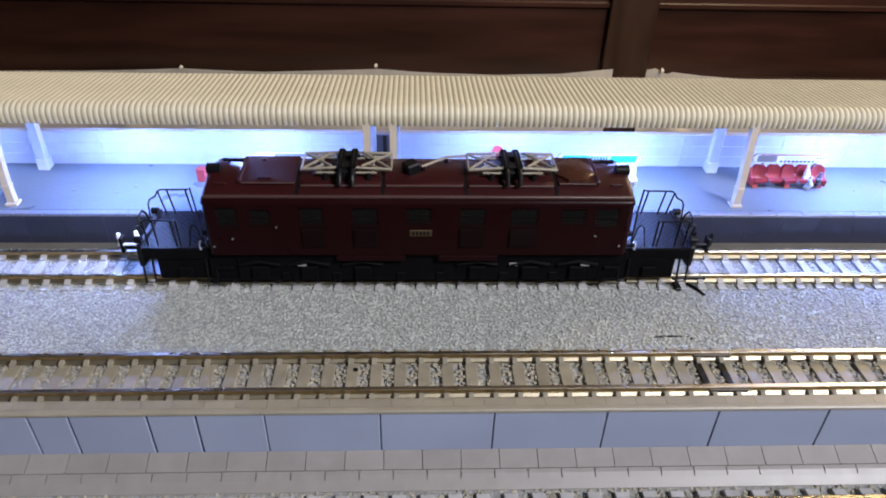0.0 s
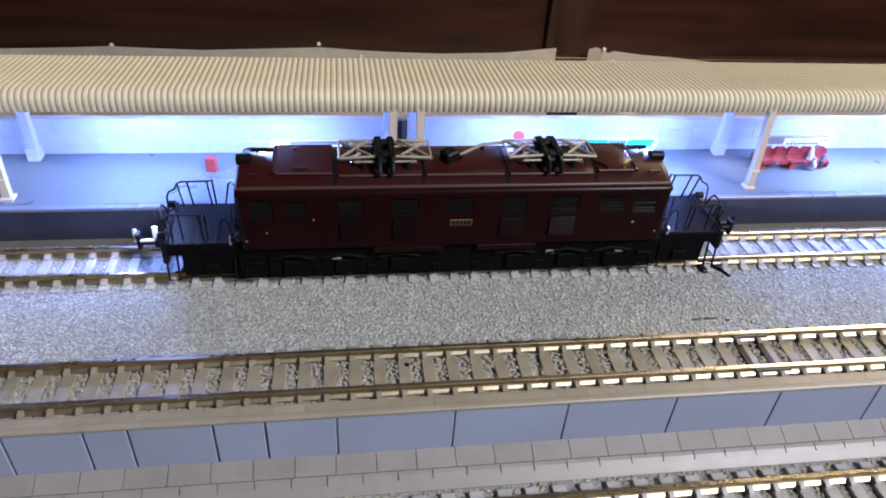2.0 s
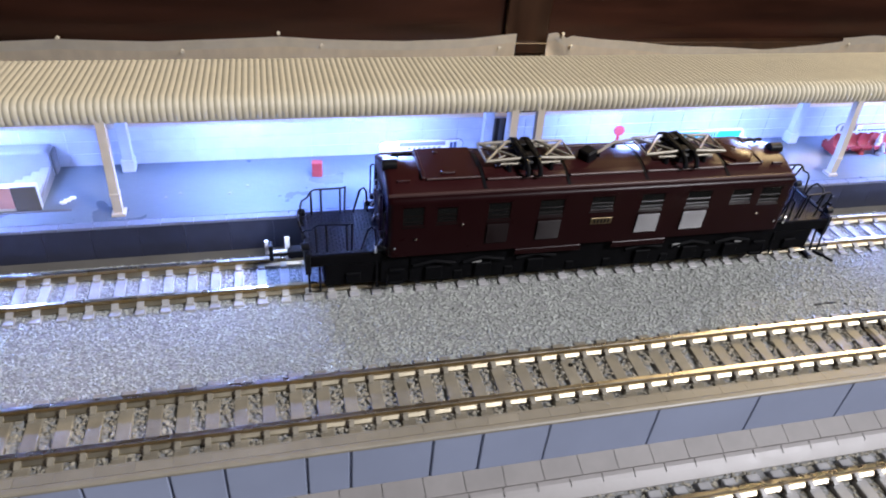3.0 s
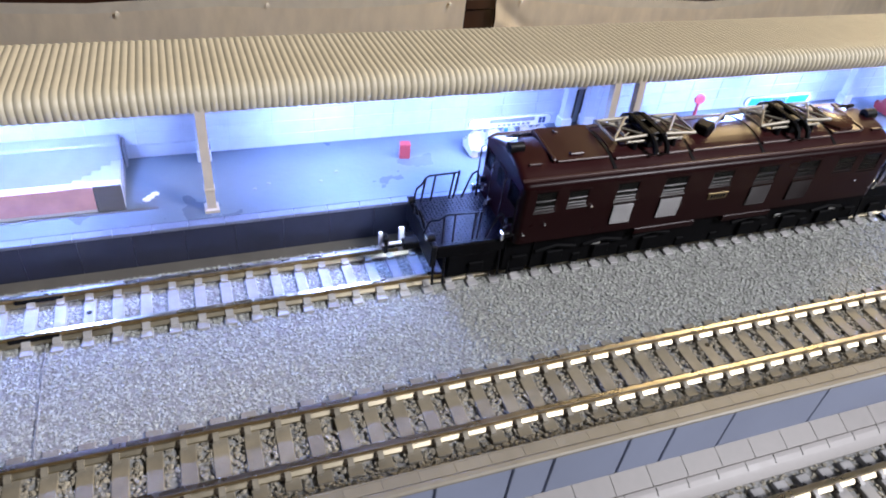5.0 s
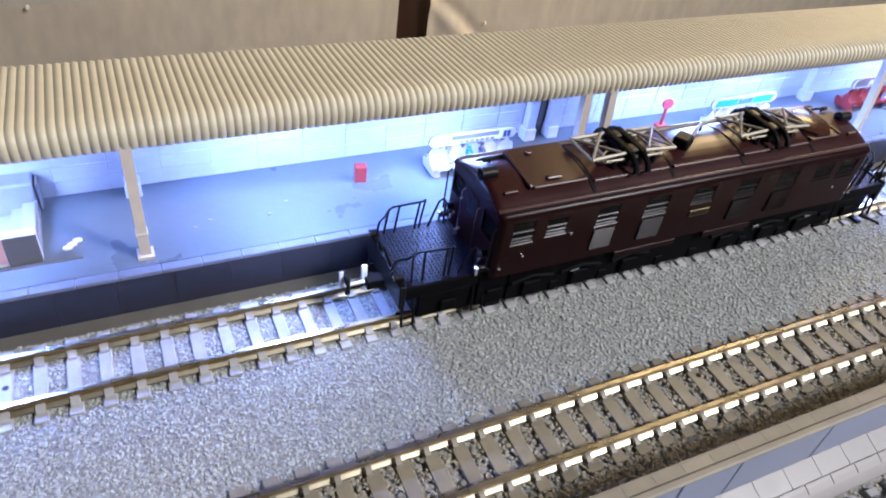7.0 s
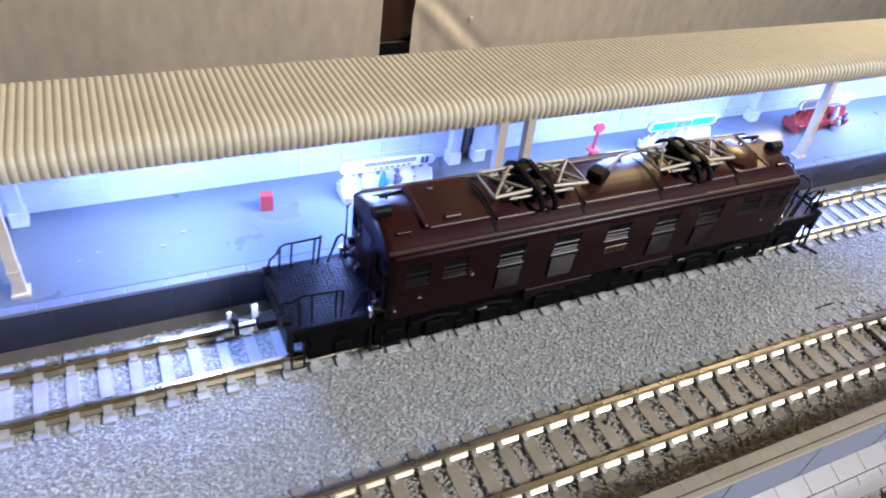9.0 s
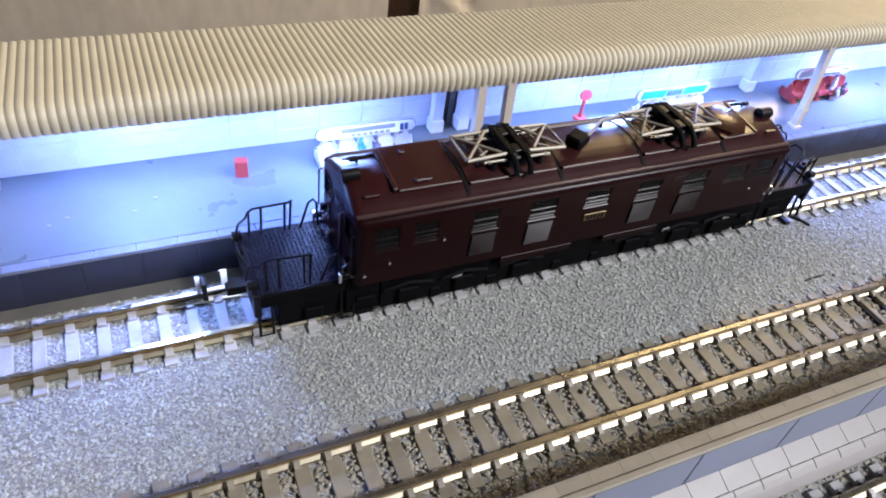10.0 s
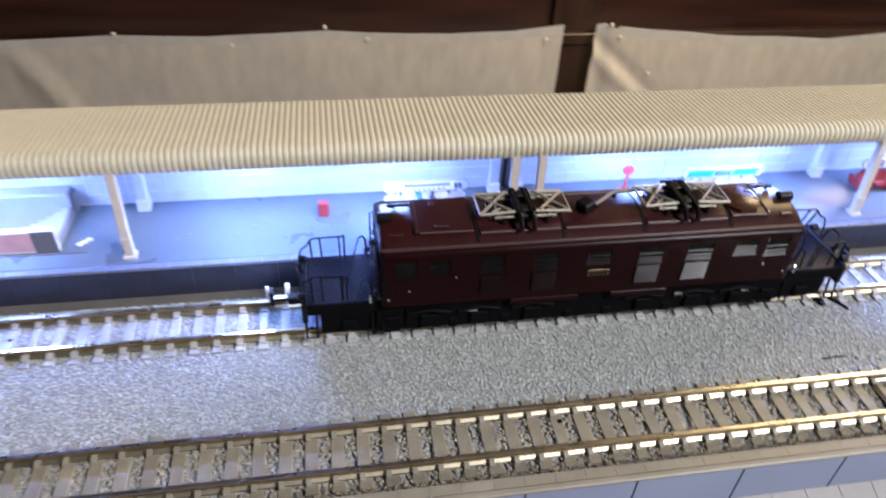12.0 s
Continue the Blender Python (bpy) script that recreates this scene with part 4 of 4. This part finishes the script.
for s in (-1, 1):
    for y in (-1, 1):
        bm = B()
        box(bm, min(s * 41.0, s * 47.4), max(s * 41.0, s * 47.4), min(y * 6.7, y * 8.3), max(y * 6.7, y * 8.3), 1.0, 8.9, 0.2)
        box(bm, min(s * 42.2, s * 45.6), max(s * 42.2, s * 45.6), min(y * 8.3, y * 9.0), max(y * 8.3, y * 9.0), 0.8, 1.6, 0.15)
        box(bm, min(s * 42.2, s * 45.6), max(s * 42.2, s * 45.6), min(y * 8.3, y * 9.0), max(y * 8.3, y * 9.0), 4.2, 5.0, 0.15)
        part("cab_step", bm, M_SOOT, under, "black cab steps")
    bm = B()
    box(bm, min(s * HB, s * 61.8), max(s * HB, s * 61.8), -8.1, 8.1, 6.6, 9.3, 0.15)
    deck = part("end_deck", bm, M_SOOT, loco, "black end deck with tread plate and railings", smooth=False)
    bm = B()
    box(bm, min(s * 61.6, s * 62.8), max(s * 61.6, s * 62.8), -8.2, 8.2, 4.6, 9.9, 0.2)
    part("buffer_beam", bm, M_BLACK, deck)
    bm = B()
    box(bm, min(s * 46.6, s * 61.5), max(s * 46.6, s * 61.5), -7.9, 7.9, 9.28, 9.5)
    for k in range(20):
        for j in range(21):
            x, y = s * (47.2 + 0.74 * k), -7.4 + 0.74 * j
            d = 0.3
            q = [bm.verts.new((x + d * u, y + d * v, 9.5 + w)) for u, v, w in ((-1, 0, 0), (0, -0.5, 0), (1, 0, 0), (0, 0.5, 0), (0, 0, 0.16))]
            if (k + j) % 2:
                for v in q:
                    v.co = Vector((x + (v.co.y - y), y + (v.co.x - x), v.co.z))
            for i in range(4):
                bm.faces.new((q[i], q[(i + 1) % 4], q[4]))
    tp = part("tread_plate", bm, M_TREAD, deck, "black tread plate with raised diamonds", smooth=False)
    tp["kind"] = "stuff"
    bm = B()
    prism(bm, [(-6.9, 0.9), (6.9, 0.9), (6.9, 6.6), (-6.9, 6.6)], min(s * 47.5, s * 59), max(s * 47.5, s * 59))
    part("pilot_truck", bm, M_SOOT, deck)
    for y in (-1, 1):
        bm = B()
        cyl(bm, (s * 53.0, y * 4.9, 2.9), "y", 2.9, 1.4, 24)
        cyl(bm, (s * 53.0, y * 4.3, 2.9), "y", 3.3, 0.4, 24)
        part("wheel", bm, M_SOOT, deck)
        bm = B()
        box(bm, s * 53 - 6, s * 53 + 6, min(y * 7.0, y * 7.8), max(y * 7.0, y * 7.8), 0.9, 6.5, 0.3)
        box(bm, s * 53 - 1.6, s * 53 + 1.6, min(y * 7.8, y * 8.4), max(y * 7.8, y * 8.4), 1.8, 4.4, 0.2)
        part("truck_frame", bm, M_SOOT, deck)
        # side railing: stepped frame, middle posts, a narrow loop by the cab, foot steps
        out, drop = (0.0, 0.0) if y > 0 else (2.0, 0.7)
        q = lambda u, v, w: (s * u, y * (v + out * max(0, min(1, (w - 9.3) / 7))), w - drop * max(0, min(1, (w - 9.3) / 7)))
        bm = B()
        tube(bm, [q(53.2, 6.9, 9.3), q(53.2, 5.4, 17.2), q(53.7, 5.3, 16.9), q(59.8, 5.0, 17.0), q(60.6, 4.9, 16.5), q(61.2, 4.7, 15.4), q(62.4, 4.2, 14.9), q(62.8, 3.8, 14.0), q(63.0, 3.4, 9.3)], 0.2, 6)
        rl = part("railing", bm, M_BLACK, deck, "thin black wire railing")
        for u, v, w in ((54.3, 5.25, 16.9), (58.4, 5.05, 16.95), (60.5, 4.9, 16.6)):
            bm = B()
            tube(bm, [q(u - 0.2, 6.9, 9.3), q(u, v, w)], 0.2, 6)
            part("upright", bm, M_BLACK, rl)
        bm = B()
        tube(bm, [q(51.3, 6.9, 9.3), q(50.0, 6.0, 15.6), q(49.2, 5.8, 16.4), q(48.6, 5.9, 15.4), q(48.0, 6.9, 9.3)], 0.22, 6)
        part("cab_rail", bm, M_BLACK, deck)
        for fx in (61.0, 47.0):
            bm = B()
            tube(bm, [q(fx + 1.1, 7.8, 6.5), q(fx + 1.1, 8.6, 0.6), q(fx - 1.1, 8.6, 0.6), q(fx - 1.1, 7.8, 6.5)], 0.26, 6)
            part("foot_step", bm, M_BLACK, deck)
        bm = B()
        cyl(bm, (s * 62.6, y * 6.2, 10.6), "x", 0.85, 1.5, 12)
        dl = part("deck_lamp", bm, M_BLACK, deck)
        bm = B()
        cyl(bm, (s * 63.4, y * 6.2, 10.6), "x", 0.6, 0.14, 12)
        part("lens", bm, M_SILVER, dl, "bright round lens")
        bm = B()
        cyl(bm, (s * 47.4, y * 8.2, 10.6), "x", 0.62, 1.8, 10)
        jl = part("jumper_socket", bm, M_BLACK, deck)
        bm = B()
        box(bm, s * 48.5 - 0.28, s * 48.5 + 0.28, y * 8.2 - 0.5, y * 8.2 + 0.5, 9.4, 11.4, 0.12)
        part("cap", bm, M_SILVER, jl, "bright metal cap")
    bm = B()
    tube(bm, [(s * 62.4, -2.2, 9.8), (s * 63.2, -2.2, 12.4), (s * 63.5, -1.2, 13.6), (s * 63.5, 1.2, 13.6), (s * 63.2, 2.2, 12.4), (s * 62.4, 2.2, 9.8)], 0.26, 6)
    part("end_railing", bm, M_BLACK, deck)
    # coupler: a shank that ends in an upright hook, with a second upright by the beam
    bm = B()
    box(bm, min(s * 62.7, s * 66), max(s * 62.7, s * 66), -1.2, 1.4, 3.8, 5.6, 0.2)
    cp = part("coupler", bm, M_BLACK, deck, "black hook-shaped coupler")
    bm = B()
    box(bm, min(s * 65.6, s * 69.4), max(s * 65.6, s * 69.4), 0.3, 1.5, 3.4, 4.6, 0.3)
    part("shank", bm, M_BLACK, cp)
    m = M_PALEMETAL if s < 0 else M_BLACK
    for u, w, lo_, hi_ in ((70.3, 0.35, 4.4, 7.4), (66.0, 0.5, 2.6, 8.0)):
        bm = B()
        prism(bm, [(0.3, lo_), (1.0, lo_), (1.5, hi_ - 0.4), (1.4, hi_), (0.9, hi_), (0.8, hi_ - 0.4)], min(s * (u - w), s * (u + w)), max(s * (u - w), s * (u + w)))
        part("coupler_arm", bm, m, cp, "bright metal coupler arm" if s < 0 else "")
    bm = B()
    box(bm, min(s * 66.2, s * 70.2), max(s * 66.2, s * 70.2), -0.5, 0.2, 5.0, 5.5, 0.1)
    part("coupler_bar", bm, m, cp, "bright metal bar" if s < 0 else "")
    bm = B()
    box(bm, min(s * 69.0, s * 69.9), max(s * 69.0, s * 69.9), -0.6, 1.6, 3.0, 7.0, 0.2)
    part("hook", bm, M_BLACK, cp)

# ---- things on the platform ----
bx = thing("post_box", "small red box standing on the platform", "box", (-57.4, 28.2, 6.5), turn=-10)
bm = B()
box(bm, -1.2, 1.2, -0.9, 0.9, 0, 3.5, 0.08)
part("box_body", bm, M_RED, bx)
bm = B()
box(bm, -1.24, 1.24, -0.94, 0.94, 3.5, 3.75, 0.06)
part("lid", bm, M_RED, bx)

rs = thing("round_sign", "red round sign on a short red pedestal", "sign", (20.4, 26.6, 6.5), turn=-14)
bm = B()
cyl(bm, (0, 0, 0.25), "z", 1.8, 0.5, 20, r2=1.6)
cyl(bm, (0, 0, 2.2), "z", 0.9, 3.6, 14, r2=0.8)
cyl(bm, (0, 0, 4.2), "z", 1.65, 0.5, 20, r2=1.4)
part("pedestal", bm, M_RED, rs)
bm = B()
tube(bm, [(0, 0, 4.4), (0, 0, 8.9)], 0.42, 8)
part("pole", bm, M_RED, rs)
bm = B()
cyl(bm, (0, 0, 10.1), "y", 1.5, 0.5, 8)
bmesh.ops.bevel(bm, geom=bm.edges[:], offset=0.12, segments=1, affect="EDGES")
part("disc", bm, M_RED, rs)


def seat_row(name, label, at, n, pitch, mat, group=""):
    """Two rows of moulded shell seats back to back on one base, with legs and end panels in the seats' colour."""
    t = thing(name, label, "bench", at, group)
    half = n * pitch / 2
    for side in (1, -1):
        for k in range(n):
            x = (k - (n - 1) / 2) * pitch
            bm = B()
            w = pitch * 0.46
            rows = [(-3.0, 1.9), (-2.95, 2.5), (-2.4, 2.7), (-1.1, 2.45), (-0.6, 3.0), (-0.35, 4.4), (-0.25, 5.5), (-0.2, 5.9)]
            g = []
            for (y, z), ww in zip(rows, (0.75, 0.95, 1, 1, 0.95, 1, 0.85, 0.5)):
                g.append([bm.verts.new((x + w * ww * u, side * (y - 0.3 * u * u), z + 0.25 * u * u * (z < 4))) for u in (-1, -0.6, 0, 0.6, 1)])
            for p, q in zip(g, g[1:]):
                for i in range(4):
                    bm.faces.new((p[i], p[i + 1], q[i + 1], q[i]))
            bmesh.ops.solidify(bm, geom=bm.faces[:], thickness=0.3)
            part("seat", bm, mat, t)
    bm = B()
    box(bm, -half + 0.2, half - 0.2, -0.9, 0.9, 1.9, 2.4, 0.1)
    part("beam", bm, mat, t)
    for x in (-half + 1.2, 0.0, half - 1.2):
        bm = B()
        prism(bm, [(-2.4, 0), (2.4, 0), (1.9, 1.0), (2.4, 2.2), (-2.4, 2.2), (-1.9, 1.0)], x - 0.7, x + 0.7)
        part("leg", bm, mat, t)
    for e in (-1, 1):
        bm = B()
        prism(bm, [(-2.6, 0.6), (2.6, 0.6), (3.0, 2.4), (1.0, 3.0), (0.3, 5.0), (-0.3, 5.0), (-1.0, 3.0), (-3.0, 2.4)], e * half - 0.25, e * half + 0.15)
        part("end_panel", bm, mat, t)
    return t


def figurine(at, mat, label, seed):
    """A plain seated or standing little shape, with no parts."""
    r = random.Random(seed)
    bm = B()
    for z, rad, dx in ((0.6, 0.85, 0), (1.7, 0.95, 0.1), (2.7, 0.7, 0), (3.7, 0.5, 0.05)):
        m = Matrix.Translation((dx + r.uniform(-0.2, 0.2), r.uniform(-0.2, 0.2), z)) @ Matrix.Diagonal((rad, rad * 0.9, rad * 1.05, 1))
        bmesh.ops.create_icosphere(bm, subdivisions=2, radius=1.0, matrix=m)
    ob = part("figurine", bm, mat, None, at=at)
    return tagged(ob, label, "figurine")


def seat_board(label, at, half, z0, z1, parts):
    """A long board with rounded ends on two legs between back-to-back seats; parts: x0, x1, z0, z1, material, name."""
    t = thing("seat_board", label, "sign", at, "boards behind the seats")
    r, zc = (z1 - z0) / 2, (z0 + z1) / 2
    ends = [(side * (half - r) + r * math.cos(a), zc + r * math.sin(a)) for side, first in ((1, -90), (-1, 90)) for a in [radians(first + 22.5 * k) for k in range(9)]]

    def slab(k, y0, y1):
        bm = B()
        rings = [[bm.verts.new((x * k, y, zc + (z - zc) * k)) for x, z in ends] for y in (y0, y1)]
        for i in range(len(ends)):
            bm.faces.new((rings[0][i], rings[0][(i + 1) % len(ends)], rings[1][(i + 1) % len(ends)], rings[1][i]))
        bm.faces.new(rings[0])
        bm.faces.new(rings[1])
        return bm

    bd = part("board", slab(1.0, -0.3, 0.3), M_BOARD, t)
    part("edge", slab(1.015, -0.2, 0.2), M_GREYP, bd, "grey edge of the board")
    for a, b, c, d, m, n in parts:
        bm = B()
        lean = 0.5 if n == "band" else 0.0
        vs = [[bm.verts.new((x, y, z)) for x, z in ((a, c), (b - lean, c), (b, d), (a + lean, d))] for y in ((-0.48, -0.31) if n == "bar" else (-0.42, -0.31))]
        for i in range(4):
            bm.faces.new((vs[0][i], vs[0][(i + 1) % 4], vs[1][(i + 1) % 4], vs[1][i]))
        bm.faces.new(vs[0])
        bm.faces.new(vs[1])
        part(n, bm, m, bd)
    for lx in (-half + 3, half - 3):
        bm = B()
        box(bm, lx - 0.4, lx + 0.4, -0.15, 0.15, 0, z0)
        part("leg", bm, M_GREYP, t)
    return t


bars = lambda x0, n, step, w, z0, z1, m: [(x0 + step * k, x0 + step * k + w, z0, z1, m, "bar") for k in range(n)]
seat_row("seat_bench", "red moulded seats back to back on the platform", (99.8, 27.6, 6.5), 5, 4.0, M_RED, "seat rows")
figurine((105.0, 24.4, 6.5), M_FIG, "plain grey-green figurine shape before red seats", 1)
figurine((107.6, 25.0, 7.4), M_FIGDARK, "plain dark grey figurine shape by red seats", 2)
figurine((104.4, 25.9, 8.8), M_FIGPALE, "plain pale figurine shape on red seats", 5)
seat_board("long white board with a red top edge over red seats", (99.6, 27.6, 6.5), 10.3, 6.6, 9.2, [(-8.8, 9.2, 8.85, 9.1, M_RED, "band"), (-9.2, -4.0, 6.9, 8.7, M_GREYP, "panel"), (-3.8, -1.9, 7.0, 8.6, M_BOARD, "panel"), (-1.6, 6.2, 7.6, 8.6, M_CABIN, "panel")] + bars(-3.0, 9, 1.1, 0.7, 6.85, 7.35, M_DARKGREY) + bars(6.8, 3, 0.9, 0.5, 7.9, 8.4, M_DARKGREY))
seat_row("seat_bench", "white moulded seats back to back under a turquoise board", (47.9, 27.4, 6.5), 5, 4.0, M_BOARD, "seat rows")
seat_board("white board with turquoise bands over white seats", (47.6, 27.4, 6.5), 11.2, 6.2, 9.1, [(-10.2, -2.6, 6.65, 8.6, M_TURQ, "band"), (2.6, 10.2, 6.65, 8.6, M_TURQ, "band"), (-2.7, 2.7, 6.65, 8.6, M_TURQPALE, "panel")] + bars(-2.2, 6, 0.78, 0.45, 6.9, 8.35, M_INK))
seat_row("seat_bench", "white moulded seats back to back with small figurines", (-32.0, 27.4, 6.5), 5, 4.0, M_BOARD, "seat rows")
seat_board("long white board with faint grey marks over white seats", (-32.0, 27.4, 6.5), 10.6, 6.4, 9.0, [(-5.5, 6.0, 7.7, 8.7, M_GREYP, "panel")] + bars(-3.4, 7, 1.25, 0.8, 6.8, 7.3, M_GREYP) + bars(7.2, 2, 1.0, 0.7, 6.9, 8.4, M_INK))
for k, (x, y, m) in enumerate(((-37.6, 25.7, M_FIGPALE), (-33.6, 25.7, M_FIGBLUE), (-30.4, 25.8, M_FIGDARK))):
    figurine((x, y, 9.3), m, "plain figurine shape on white seats", 10 + k)

# stair opening with a low wall at the platform's end
sh = thing("stair_enclosure", "pale grey stair well with steps down and a low pink-panelled wall", "stairs", (-117, 19, 6.5))
bm = B()
box(bm, -100, 0, 0, 1.6, 0, 6.2, 0.15)
low = part("low_wall", bm, M_CABIN, sh)
bm = B()
box(bm, -100, -5.0, -0.15, -0.01, 0.9, 5.9)
part("panel", bm, M_RED_PALE, low, "faded pink front panel")
bm = B()
box(bm, -4.9, 0.05, -0.2, -0.01, 0.2, 6.1, 0.05)
part("panel", bm, M_DARKGREY, low, "dark grey end panel")
# Shadow along the wall's foot and past its end, made as a strip.
bm = B()
box(bm, -100, 6.0, -0.9, -0.25, 0, 0.18, 0.05)
part("foot_shadow", bm, M_DARKGREY, low, "thin dark strip standing for shadow along the foot")
for k in range(14):
    bm = B()
    box(bm, -2.6 - 2 * k, -0.6 - 2 * k, 1.62, 13.98, -13.4, 2.6 - 1.0 * k, 0.04)
    part("step", bm, M_CABIN_DIM, sh)
bm = B()
prism(bm, [(1.62, -13.4), (13.98, -13.4), (13.98, 2.9), (1.62, 1.6)], -0.58, -0.1)
part("side_wall", bm, M_GREYP, sh, "thin grey side wall")
bm = B()
box(bm, -100, -0.2, 14.0, 18.2, -13.4, 6.5, 0.3)
back_rail = part("back_rail", bm, M_CABIN_DIM, sh)
bm = B()
box(bm, -0.18, 0.5, 14.6, 18.2, 0, 5.8, 0.3)
part("end_cap", bm, M_GREYP, back_rail, "grey rounded end")

# scraps on the platform
for k, (x, y) in enumerate(((-112.5, 22.0), (-111.6, 22.9), (-113.2, 21.2))):
    bm = B()
    bmesh.ops.create_icosphere(bm, subdivisions=1, radius=0.8, matrix=Matrix.Translation((0, 0, 0.3)) @ Matrix.Diagonal((1.2, 0.8, 0.5, 1)))
    tagged(part("paper_scrap", bm, M_BOARD, None, at=(x, y, 6.5)), "crumpled white scrap on the platform", "litter", "scraps")
for x, y in ((-89, 23), (-92, 21.5), (-74, 25), (-78, 22), (118, 24)):
    bm = B()
    cyl(bm, (0, 0, 0.06), "z", 0.4, 0.12, 8)
    tagged(part("grit", bm, M_GREYP, None, at=(x, y, 6.5)), "tiny grey speck of grit on the platform", "litter", "scraps")
